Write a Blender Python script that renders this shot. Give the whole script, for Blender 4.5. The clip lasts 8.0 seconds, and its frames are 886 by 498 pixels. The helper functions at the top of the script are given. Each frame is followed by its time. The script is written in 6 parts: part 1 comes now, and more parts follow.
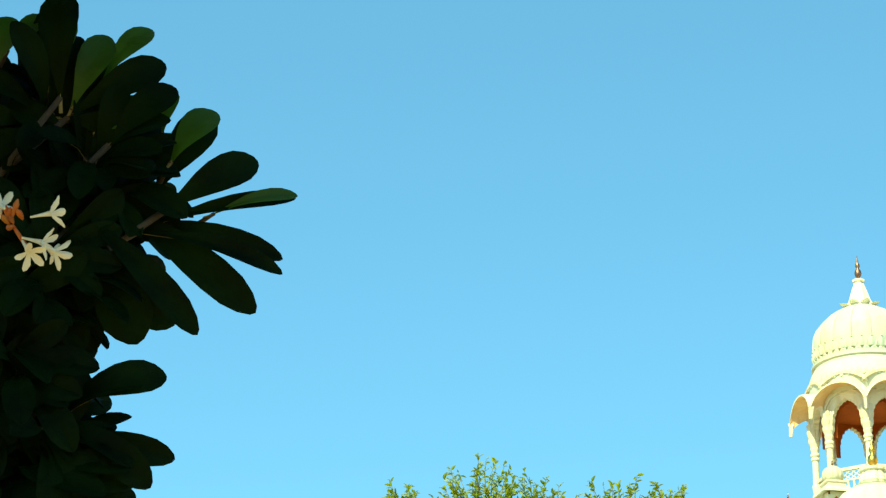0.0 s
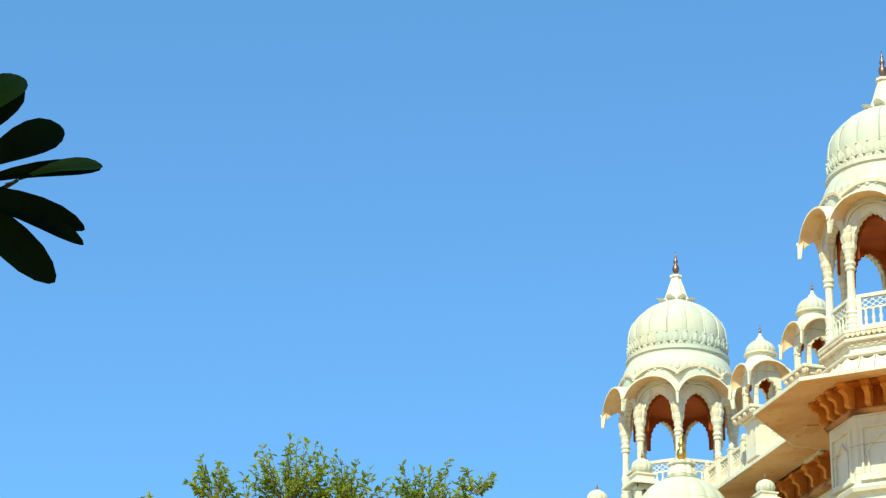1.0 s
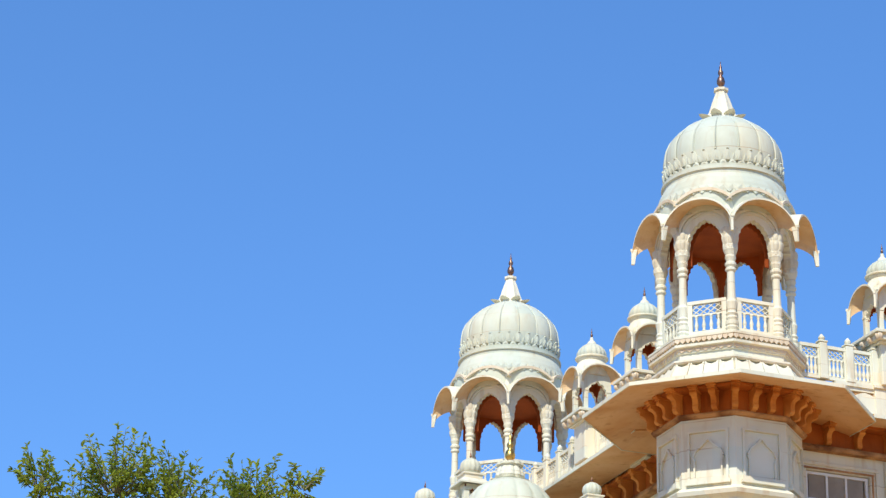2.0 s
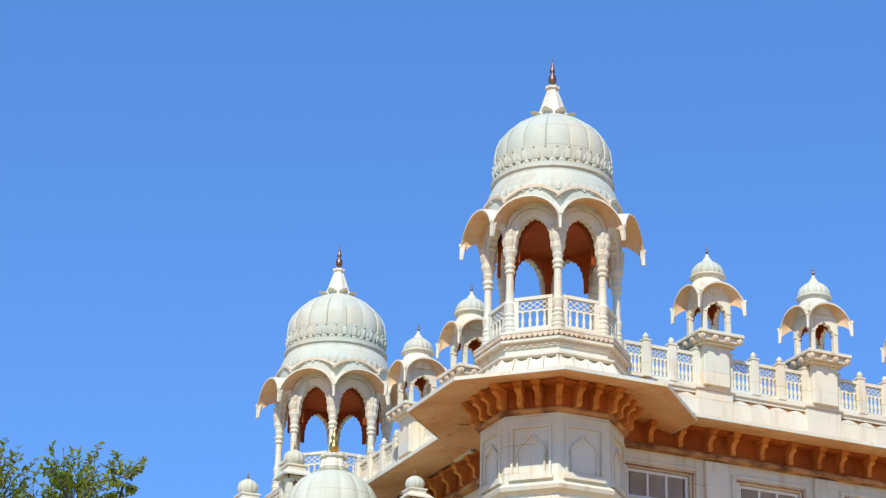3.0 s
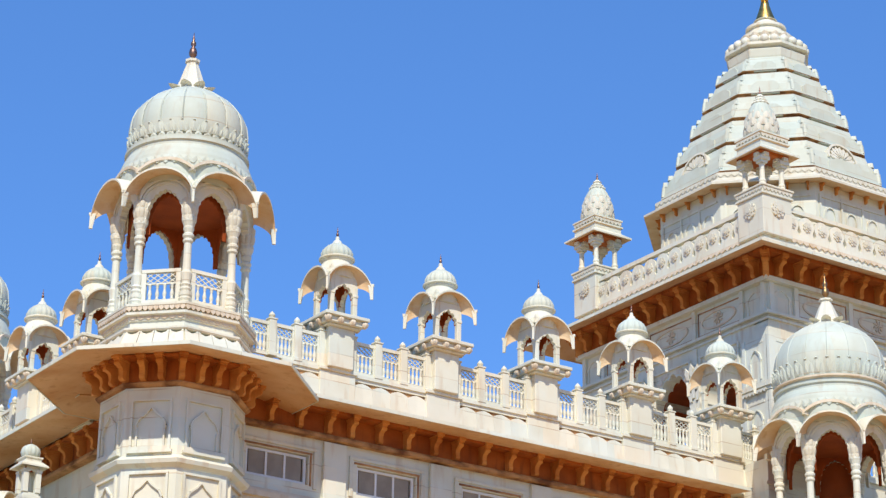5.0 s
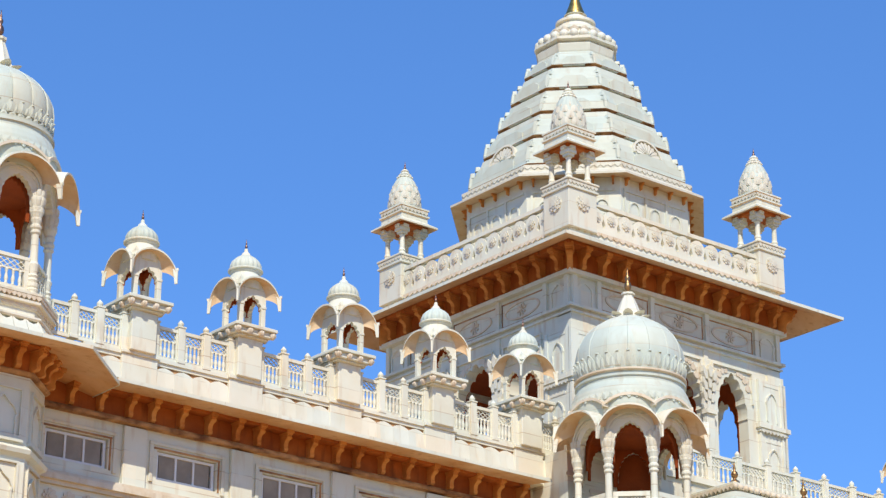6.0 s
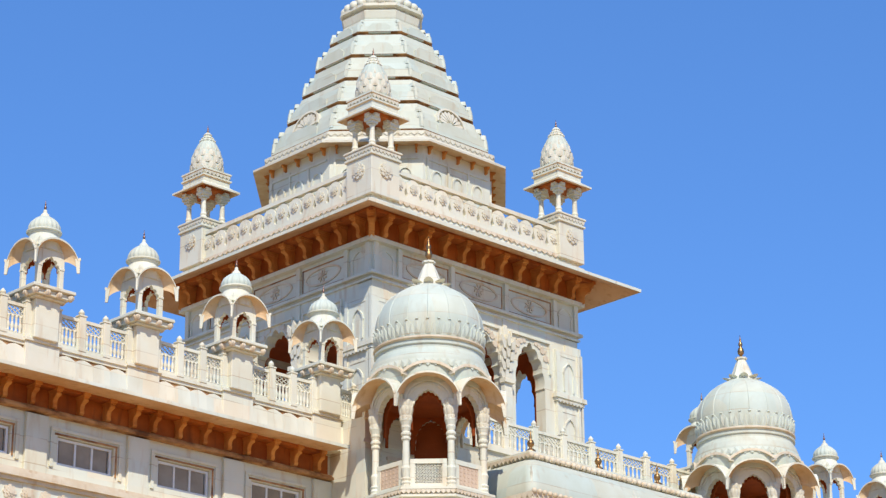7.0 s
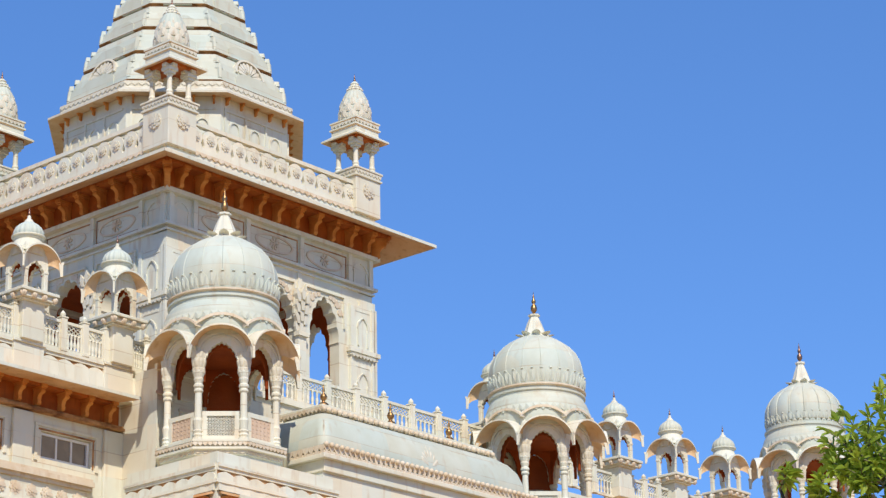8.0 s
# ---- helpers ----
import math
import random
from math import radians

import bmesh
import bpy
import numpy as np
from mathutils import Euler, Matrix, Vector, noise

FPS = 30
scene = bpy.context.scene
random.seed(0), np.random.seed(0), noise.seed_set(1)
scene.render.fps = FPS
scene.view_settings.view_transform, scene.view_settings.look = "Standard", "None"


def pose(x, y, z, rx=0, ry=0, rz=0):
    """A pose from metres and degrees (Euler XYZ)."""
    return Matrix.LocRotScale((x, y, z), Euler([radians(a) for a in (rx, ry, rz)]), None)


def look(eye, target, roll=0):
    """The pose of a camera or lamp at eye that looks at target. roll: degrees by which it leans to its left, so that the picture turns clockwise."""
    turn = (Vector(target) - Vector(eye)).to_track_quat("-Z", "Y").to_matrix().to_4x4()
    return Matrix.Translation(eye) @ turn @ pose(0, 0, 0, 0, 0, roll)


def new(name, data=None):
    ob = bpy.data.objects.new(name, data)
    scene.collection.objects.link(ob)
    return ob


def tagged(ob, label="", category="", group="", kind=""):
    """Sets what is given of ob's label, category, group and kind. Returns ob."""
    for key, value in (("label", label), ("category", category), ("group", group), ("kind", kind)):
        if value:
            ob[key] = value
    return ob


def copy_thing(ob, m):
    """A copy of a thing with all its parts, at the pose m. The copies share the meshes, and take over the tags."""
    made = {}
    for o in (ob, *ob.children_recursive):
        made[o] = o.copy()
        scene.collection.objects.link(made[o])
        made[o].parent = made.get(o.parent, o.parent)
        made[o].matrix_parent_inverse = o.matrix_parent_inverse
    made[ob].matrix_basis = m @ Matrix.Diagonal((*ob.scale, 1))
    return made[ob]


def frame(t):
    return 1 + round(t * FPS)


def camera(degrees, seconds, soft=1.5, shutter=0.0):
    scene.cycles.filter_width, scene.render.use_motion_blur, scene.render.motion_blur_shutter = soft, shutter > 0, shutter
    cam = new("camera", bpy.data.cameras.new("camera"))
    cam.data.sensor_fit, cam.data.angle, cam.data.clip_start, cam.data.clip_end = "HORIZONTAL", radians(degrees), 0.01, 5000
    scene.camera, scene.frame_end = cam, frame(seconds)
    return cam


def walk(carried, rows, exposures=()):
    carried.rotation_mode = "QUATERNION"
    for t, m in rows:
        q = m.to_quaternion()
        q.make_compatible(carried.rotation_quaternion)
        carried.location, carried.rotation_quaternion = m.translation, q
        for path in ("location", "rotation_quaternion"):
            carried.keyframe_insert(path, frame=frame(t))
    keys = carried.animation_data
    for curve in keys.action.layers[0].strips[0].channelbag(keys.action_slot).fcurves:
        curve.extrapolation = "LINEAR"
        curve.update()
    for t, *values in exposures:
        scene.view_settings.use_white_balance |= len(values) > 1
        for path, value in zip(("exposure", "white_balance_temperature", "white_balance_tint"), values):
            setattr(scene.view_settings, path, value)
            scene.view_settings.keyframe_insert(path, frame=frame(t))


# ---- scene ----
# A white marble cenotaph seen from the garden below; x runs along its front, y along its side.
cam = camera(20.89, 8.0, soft=1.35)
EYE = 1.6
# seconds, yaw, pitch, roll, and the small drift of the hand to the right in metres
ROWS = [
    (0.0, -11.333, 22.584, -0.262, 0.000),
    (0.5, -13.660, 22.310, -0.779, 0.034),
    (1.0, -15.879, 22.196, -1.054, 0.058),
    (1.5, -17.981, 22.185, -1.323, 0.080),
    (3.0, -24.463, 22.109, -1.064, 0.105),
    (3.5, -26.860, 21.972, -0.877, 0.108),
    (4.0, -29.248, 21.856, -0.815, 0.110),
    (4.5, -31.560, 21.770, -0.807, 0.112),
    (6.0, -38.897, 21.458, -0.224, 0.115),
    (6.5, -41.443, 21.127, 0.160, 0.116),
    (7.0, -43.956, 20.653, 0.475, 0.117),
    (7.5, -46.493, 20.088, 0.944, 0.118),
    (8.0, -49.111, 19.485, 1.196, 0.119),
]
walk(cam, [(t, pose(drift * math.cos(radians(yaw)), drift * math.sin(radians(yaw)), EYE, 90 + pitch, 0, yaw) @ pose(0, 0, 0, 0, 0, -roll)) for t, yaw, pitch, roll, drift in ROWS],
     exposures=[(0.0, 0.85, 11600, -34), (0.5, 0.61, 9100, -21), (1.0, 0.42, 7850, -12), (1.5, 0.26, 7250, -1), (3.0, 0.05, 6590, 10), (6.0, 0.03, 6590, 10), (7.0, 0.01, 6630, 10), (7.5, -0.02, 6710, 11), (8.0, -0.08, 6820, 12)])

# ---- light ----
SUN_AZ, SUN_EL = 233.0, 45.5      # degrees: towards the sun, from +x anticlockwise, and above the horizon
world = bpy.data.worlds.new("sky")
scene.world = world
world.use_nodes = True
wn, wl = world.node_tree.nodes, world.node_tree.links
sky = wn.new("ShaderNodeTexSky")
sky.sky_type, sky.sun_disc = "NISHITA", False
sky.sun_elevation, sky.sun_rotation = radians(SUN_EL), radians(90 - SUN_AZ)
sky.altitude, sky.air_density, sky.dust_density, sky.ozone_density = 1500, 1.25, 0.0, 6.0
tint = wn.new("ShaderNodeMix")
tint.data_type, tint.blend_type = "RGBA", "MULTIPLY"
tint.inputs[0].default_value = 1.0
tint.inputs[7].default_value = (0.84, 1.18, 1.62, 1)
wl.new(sky.outputs[0], tint.inputs[6])
haze = wn.new("ShaderNodeMix")        # thin even haze
haze.data_type = "RGBA"
haze.inputs[0].default_value = 0.30
haze.inputs[7].default_value = (0.8, 2.4, 6.1, 1)
wl.new(tint.outputs[2], haze.inputs[6])
wl.new(haze.outputs[2], wn["Background"].inputs[0])
wn["Background"].inputs[1].default_value = 0.122
sun_data = bpy.data.lights.new("sun", "SUN")
sun_data.energy, sun_data.angle, sun_data.color = 4.4, radians(0.53), (1.0, 0.945, 0.845)
sun = new("sun", sun_data)
a, e = radians(SUN_AZ), radians(SUN_EL)
SUN_DIR = Vector((math.cos(a) * math.cos(e), math.sin(a) * math.cos(e), math.sin(e)))
sun.matrix_world = look(SUN_DIR * 120, (0, 0, 0))


# ---- materials ----
def material(name, colour, other, rough=0.5, scale=1.5, bump=0.15, fine=18.0, metal=0.0, streak=None, vary=0.06, through_light=0.0, course=0.0):
    """Two colours mixed by large and fine noise, with relief; streak: colour of vertical weather stains."""
    m = bpy.data.materials.new(name)
    m.use_nodes = True
    n, l = m.node_tree.nodes, m.node_tree.links
    b = n["Principled BSDF"]
    geo = n.new("ShaderNodeNewGeometry")
    big = n.new("ShaderNodeTexNoise")
    big.inputs["Scale"].default_value, big.inputs["Detail"].default_value = scale, 6.0
    l.new(geo.outputs["Position"], big.inputs["Vector"])
    ramp = n.new("ShaderNodeValToRGB")
    ramp.color_ramp.elements[0].position, ramp.color_ramp.elements[1].position = 0.38, 0.68
    ramp.color_ramp.elements[0].color, ramp.color_ramp.elements[1].color = (*colour, 1), (*other, 1)
    l.new(big.outputs[0], ramp.inputs[0])
    out = ramp.outputs[0]
    if streak:
        stretch = n.new("ShaderNodeVectorMath")
        stretch.operation = "MULTIPLY"
        stretch.inputs[1].default_value = (2.6, 2.6, 0.45)
        l.new(geo.outputs["Position"], stretch.inputs[0])
        drip = n.new("ShaderNodeTexNoise")
        drip.inputs["Scale"].default_value, drip.inputs["Detail"].default_value = 1.6, 7.0
        l.new(stretch.outputs[0], drip.inputs["Vector"])
        dr = n.new("ShaderNodeValToRGB")
        dr.color_ramp.elements[0].position, dr.color_ramp.elements[1].position = 0.555, 0.79
        dr.color_ramp.elements[0].color, dr.color_ramp.elements[1].color = (0, 0, 0, 1), (0.75, 0.75, 0.75, 1)
        l.new(drip.outputs[0], dr.inputs[0])
        mix = n.new("ShaderNodeMix")
        mix.data_type = "RGBA"
        l.new(dr.outputs[0], mix.inputs[0])
        l.new(out, mix.inputs[6])
        mix.inputs[7].default_value = (*streak, 1)
        out = mix.outputs[2]
    if course:
        # thin brown joints between the courses of stone, broken up by dirt
        sep = n.new("ShaderNodeSeparateXYZ")
        l.new(geo.outputs["Position"], sep.inputs[0])
        last = sep.outputs[2]
        for op, value in (("DIVIDE", course), ("FRACT", 0.0), ("LESS_THAN", 0.035)):
            q = n.new("ShaderNodeMath")
            q.operation = op
            l.new(last, q.inputs[0])
            q.inputs[1].default_value = value
            last = q.outputs[0]
        worn = n.new("ShaderNodeTexNoise")
        worn.inputs["Scale"].default_value = 0.9
        l.new(geo.outputs["Position"], worn.inputs["Vector"])
        wr = n.new("ShaderNodeMapRange")
        wr.inputs[1].default_value, wr.inputs[2].default_value, wr.inputs[3].default_value, wr.inputs[4].default_value = 0.42, 0.62, 0.0, 0.6
        l.new(worn.outputs[0], wr.inputs[0])
        q = n.new("ShaderNodeMath")
        q.operation = "MULTIPLY"
        l.new(last, q.inputs[0])
        l.new(wr.outputs[0], q.inputs[1])
        mix = n.new("ShaderNodeMix")
        mix.data_type = "RGBA"
        l.new(q.outputs[0], mix.inputs[0])
        l.new(out, mix.inputs[6])
        mix.inputs[7].default_value = (0.42, 0.28, 0.15, 1)
        out = mix.outputs[2]
    if course:
        # each block of stone has a slightly cooler or warmer tone of its own
        cell = n.new("ShaderNodeVectorMath")
        cell.operation = "DIVIDE"
        cell.inputs[1].default_value = (1.3, 1.3, course)
        l.new(geo.outputs["Position"], cell.inputs[0])
        snap = n.new("ShaderNodeVectorMath")
        snap.operation = "FLOOR"
        l.new(cell.outputs[0], snap.inputs[0])
        dice = n.new("ShaderNodeTexWhiteNoise")
        l.new(snap.outputs[0], dice.inputs["Vector"])
        tone = n.new("ShaderNodeValToRGB")
        tone.color_ramp.elements[0].color, tone.color_ramp.elements[1].color = (0.905, 0.965, 0.985, 1), (1.02, 0.985, 0.93, 1)
        l.new(dice.outputs["Value"], tone.inputs[0])
        mix = n.new("ShaderNodeMix")
        mix.data_type, mix.blend_type = "RGBA", "MULTIPLY"
        mix.inputs[0].default_value = 1.0
        l.new(out, mix.inputs[6])
        l.new(tone.outputs[0], mix.inputs[7])
        out = mix.outputs[2]
    info = n.new("ShaderNodeObjectInfo")
    span = n.new("ShaderNodeMapRange")
    span.inputs[3].default_value, span.inputs[4].default_value = 1 - vary, 1 + vary * 0.4
    l.new(info.outputs["Random"], span.inputs[0])
    hue = n.new("ShaderNodeHueSaturation")
    l.new(out, hue.inputs["Color"])
    l.new(span.outputs[0], hue.inputs["Value"])
    l.new(hue.outputs[0], b.inputs["Base Color"])
    grain = n.new("ShaderNodeTexNoise")
    grain.inputs["Scale"].default_value, grain.inputs["Detail"].default_value = fine, 5.0
    l.new(geo.outputs["Position"], grain.inputs["Vector"])
    rr = n.new("ShaderNodeMapRange")
    rr.inputs[3].default_value, rr.inputs[4].default_value = max(rough - 0.12, 0.05), min(rough + 0.15, 1)
    l.new(grain.outputs[0], rr.inputs[0])
    l.new(rr.outputs[0], b.inputs["Roughness"])
    bp = n.new("ShaderNodeBump")
    bp.inputs["Strength"].default_value, bp.inputs["Distance"].default_value = bump, 0.02
    l.new(grain.outputs[0], bp.inputs["Height"])
    l.new(bp.outputs[0], b.inputs["Normal"])
    b.inputs["Metallic"].default_value = metal
    if not metal:
        b.inputs["Specular IOR Level"].default_value = 0.3
    if through_light:
        tr = n.new("ShaderNodeBsdfTranslucent")
        l.new(hue.outputs[0], tr.inputs[0])
        ms = n.new("ShaderNodeMixShader")
        ms.inputs[0].default_value = through_light
        l.new(b.outputs[0], ms.inputs[1])
        l.new(tr.outputs[0], ms.inputs[2])
        l.new(ms.outputs[0], n["Material Output"].inputs[0])
    return m


MARBLE = material("white_marble", (0.735, 0.715, 0.595), (0.695, 0.645, 0.50), 0.6, 0.9, 0.15, 14, streak=(0.57, 0.42, 0.26), course=0.74)
DOME_MARBLE = material("dome_marble", (0.585, 0.61, 0.52), (0.54, 0.55, 0.445), 0.6, 1.3, 0.12, 12, streak=(0.50, 0.43, 0.31), course=0.66)
CARVED = material("carved_marble", (0.70, 0.61, 0.465), (0.63, 0.50, 0.335), 0.65, 2.4, 0.3, 30, streak=(0.50, 0.33, 0.18))
PALE_CARVED = material("pale_carved_marble", (0.66, 0.63, 0.51), (0.61, 0.555, 0.42), 0.65, 2.4, 0.3, 30, streak=(0.50, 0.38, 0.24))
# stain, plus the shade and warm bounce under the eaves, in one colour
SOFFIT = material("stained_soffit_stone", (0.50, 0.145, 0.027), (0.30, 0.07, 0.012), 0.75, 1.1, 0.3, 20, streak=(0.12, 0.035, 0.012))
# stained stone, lighter than the soffit: light on the brackets is in its colour
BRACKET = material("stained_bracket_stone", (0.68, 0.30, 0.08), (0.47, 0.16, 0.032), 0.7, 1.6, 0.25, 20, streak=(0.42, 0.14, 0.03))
# interior shade and warm bounce are put into this colour
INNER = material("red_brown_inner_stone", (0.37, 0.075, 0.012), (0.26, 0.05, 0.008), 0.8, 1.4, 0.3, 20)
# for stains on ledges, and for shade coloured into grooves and under tiers
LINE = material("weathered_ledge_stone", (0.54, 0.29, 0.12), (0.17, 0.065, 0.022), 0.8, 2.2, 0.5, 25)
# underside marble: warm ground bounce is put into the colour, with stain streaks
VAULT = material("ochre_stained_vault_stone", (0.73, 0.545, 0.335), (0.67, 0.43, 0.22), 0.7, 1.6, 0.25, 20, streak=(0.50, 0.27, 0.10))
GILT = material("gilded_brass", (0.70, 0.46, 0.13), (0.45, 0.26, 0.08), 0.32, 8, 0.05, 40, metal=1.0)
BRASS = material("aged_brass", (0.46, 0.27, 0.11), (0.28, 0.15, 0.07), 0.4, 8, 0.05, 40, metal=1.0)
COPPER = material("dark_copper", (0.30, 0.17, 0.11), (0.20, 0.12, 0.10), 0.4, 8, 0.05, 40, metal=0.9)
GLASS = material("dusty_window_glass", (0.27, 0.22, 0.16), (0.36, 0.30, 0.22), 0.45, 2.0, 0.05, 60)
PAINT = material("white_painted_wood", (0.78, 0.77, 0.74), (0.72, 0.70, 0.65), 0.45, 3, 0.1, 40)
JALI = material("sandy_screen_stone", (0.66, 0.50, 0.36), (0.58, 0.43, 0.30), 0.7, 3, 0.4, 45)
TERRACE = material("dull_lime_terrace", (0.46, 0.37, 0.27), (0.38, 0.29, 0.20), 0.9, 0.7, 0.4, 12)
EARTH = material("dry_garden_soil", (0.52, 0.32, 0.14), (0.42, 0.245, 0.10), 0.9, 0.3, 0.6, 8)
BARK = material("grey_bark", (0.06, 0.048, 0.036), (0.035, 0.028, 0.022), 0.85, 6, 0.6, 40)
TWIG = material("green_grey_twig", (0.18, 0.17, 0.09), (0.12, 0.11, 0.07), 0.8, 6, 0.4, 40)
LEAF = material("young_tree_leaf", (0.36, 0.42, 0.05), (0.19, 0.27, 0.035), 0.45, 1.3, 0.1, 30, through_light=0.45)
LEAF_FRESH = material("fresh_tree_leaf", (0.42, 0.52, 0.06), (0.24, 0.37, 0.045), 0.4, 2.0, 0.1, 30, through_light=0.4)
# far darker than the leaf itself: the crown's shade is put into it
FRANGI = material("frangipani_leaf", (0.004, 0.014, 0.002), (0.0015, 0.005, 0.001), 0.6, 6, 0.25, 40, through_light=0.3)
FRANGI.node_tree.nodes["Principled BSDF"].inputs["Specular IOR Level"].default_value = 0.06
# the same leaf with sunlight through it put into the colour
FRANGI_SUNLIT = material("young_frangipani_leaf", (0.035, 0.10, 0.012), (0.022, 0.065, 0.008), 0.5, 6, 0.25, 40, through_light=0.45)
PETAL = material("frangipani_petal", (0.80, 0.79, 0.72), (0.78, 0.74, 0.60), 0.5, 20, 0.05, 60, through_light=0.3)
BUD = material("orange_bud", (0.38, 0.09, 0.02), (0.28, 0.13, 0.04), 0.5, 20, 0.05, 60)


# ---- mesh helpers ----
def part(name, bm, mat, parent=None, label="", m=None, smooth=False):
    """Links a bmesh as one mesh object under a thing or a part."""
    me = bpy.data.meshes.new(name)
    bmesh.ops.recalc_face_normals(bm, faces=bm.faces)
    if smooth:
        for f in bm.faces:
            f.smooth = True
    bm.to_mesh(me)
    bm.free()
    me.materials.append(mat)
    ob = new(name, me)
    if parent:
        ob.parent = parent
    if m:
        ob.matrix_basis = m
    if label:
        tagged(ob, label)
    return ob


def shade_below(ob, mat):
    """Gives the faces that look down a second stone, with shade in its colour."""
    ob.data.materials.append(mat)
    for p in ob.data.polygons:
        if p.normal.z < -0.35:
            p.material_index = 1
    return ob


def share(ob, m, parent=None):
    """A second object on the same mesh, at m."""
    c = new(ob.name.split(".")[0], ob.data)
    c.parent = parent or ob.parent
    c.matrix_basis = m
    return c


def thing(name, m, label, category, group="", kind=""):
    ob = new(name)
    ob.empty_display_size = 0.3
    ob.matrix_basis = m
    return tagged(ob, label, category, group, kind)


def box(bm, x0, y0, z0, x1, y1, z1):
    v = [bm.verts.new((x, y, z)) for x in (x0, x1) for y in (y0, y1) for z in (z0, z1)]
    for f in ((0, 1, 3, 2), (4, 6, 7, 5), (0, 4, 5, 1), (2, 3, 7, 6), (0, 2, 6, 4), (1, 5, 7, 3)):
        bm.faces.new([v[i] for i in f])
    return v


def bevelled(bm, w=0.015, segments=1):
    bmesh.ops.bevel(bm, geom=list(bm.edges), offset=w, segments=segments, affect="EDGES", clamp_overlap=True)
    return bm


def boxes(*rows, bevel=0.0):
    bm = bmesh.new()
    for r in rows:
        box(bm, *r)
    if bevel:
        bevelled(bm, bevel)
    return bm


def lathe(bm, profile, segs=32, ribs=0, depth=0.0, turn=0.0, power=1.0):
    """A turned form from (radius, z) pairs; ribs: lobes round it, as deep as depth times the third value of a pair."""
    rings = []
    for row in profile:
        r, z = row[0], row[1]
        k = row[2] if len(row) > 2 else (1.0 if ribs else 0.0)
        ring = []
        for i in range(segs):
            t = 2 * math.pi * i / segs + turn
            q = r * (1 - depth * k * (1 - abs(math.cos(ribs * t / 2)) ** power)) if ribs else r
            ring.append(bm.verts.new((q * math.cos(t), q * math.sin(t), z)))
        rings.append(ring)
    for lo, hi in zip(rings, rings[1:]):
        for i in range(segs):
            j = (i + 1) % segs
            bm.faces.new((lo[i], lo[j], hi[j], hi[i]))
    bm.faces.new(rings[0][::-1])
    bm.faces.new(rings[-1])
    return bm


def octa(r, n=8, turn=22.5):
    return [(r * math.cos(radians(turn + 360 / n * k)), r * math.sin(radians(turn + 360 / n * k))) for k in range(n)]


def prism(bm, rows, n=8, turn=22.5):
    """A stack of regular n-gons from (radius, z) pairs."""
    rings = [[bm.verts.new((x, y, z)) for x, y in octa(r, n, turn)] for r, z in rows]
    for lo, hi in zip(rings, rings[1:]):
        for i in range(n):
            j = (i + 1) % n
            bm.faces.new((lo[i], lo[j], hi[j], hi[i]))
    bm.faces.new(rings[0][::-1])
    bm.faces.new(rings[-1])
    return bm


def extrude(bm, outline, depth, m):
    """A flat outline in (x, z), given thickness along y, placed by m."""
    front = [bm.verts.new(m @ Vector((x, 0, z))) for x, z in outline]
    back = [bm.verts.new(m @ Vector((x, depth, z))) for x, z in outline]
    bm.faces.new(front)
    bm.faces.new(back[::-1])
    k = len(outline)
    for i in range(k):
        j = (i + 1) % k
        bm.faces.new((front[j], front[i], back[i], back[j]))


def cusped(half, spring, rise, lobes=5, steps=36, depth=0.10, point=0.12):
    """The (x, z) points of a lobed Mughal arch from right to left."""
    pts = []
    for i in range(steps + 1):
        a = math.pi * i / steps
        k = 1 - depth * (1 - abs(math.sin(lobes * a)) ** 0.7) * (1 if 0 < i < steps else 0)
        s = math.sin(a)
        pts.append((half * math.cos(a) * k, spring + rise * (s * k + point * max(0, 1 - abs(math.cos(a)) * 3))))
    return pts


def arch_panel(bm, half_w, z0, z1, arch, thick, m):
    """A wall panel from z0 to z1 with an opening under the given arch points; m places its middle at y 0."""
    n = len(arch) - 1
    spring, high = arch[0][1], max(z for x, z in arch) - arch[0][1]
    top = []
    for i in range(n + 1):
        dx, dz = arch[0][0] * math.cos(math.pi * i / n), high * math.sin(math.pi * i / n)
        t = min(half_w / max(abs(dx), 1e-6), (z1 - spring) / max(dz, 1e-6))
        top.append((dx * t, spring + dz * t))
    for s in (1, -1):
        k = min(range(1, n), key=lambda i: math.hypot(top[i][0] - s * half_w, top[i][1] - z1))
        top[k] = (s * half_w, z1)
    for y in (-thick / 2, thick / 2):
        lo = [bm.verts.new(m @ Vector((x, y, z))) for x, z in arch]
        hi = [bm.verts.new(m @ Vector((x, y, z))) for x, z in top]
        for i in range(len(arch) - 1):
            bm.faces.new((lo[i], lo[i + 1], hi[i + 1], hi[i]))
        for s, e in ((0, half_w), (-1, -half_w)):
            foot = [bm.verts.new(m @ Vector((p, y, q))) for p, q in ((arch[s][0], z0), (e, z0))]
            bm.faces.new((foot[0], foot[1], hi[s], lo[s]))
    for i in range(len(arch) - 1):
        (x0, a0), (x1, a1) = arch[i], arch[i + 1]
        q = [bm.verts.new(m @ Vector(p)) for p in ((x0, -thick / 2, a0), (x1, -thick / 2, a1), (x1, thick / 2, a1), (x0, thick / 2, a0))]
        bm.faces.new(q)
    for s in (0, -1):
        x = arch[s][0]
        q = [bm.verts.new(m @ Vector(p)) for p in ((x, -thick / 2, z0), (x, thick / 2, z0), (x, thick / 2, arch[s][1]), (x, -thick / 2, arch[s][1]))]
        bm.faces.new(q)


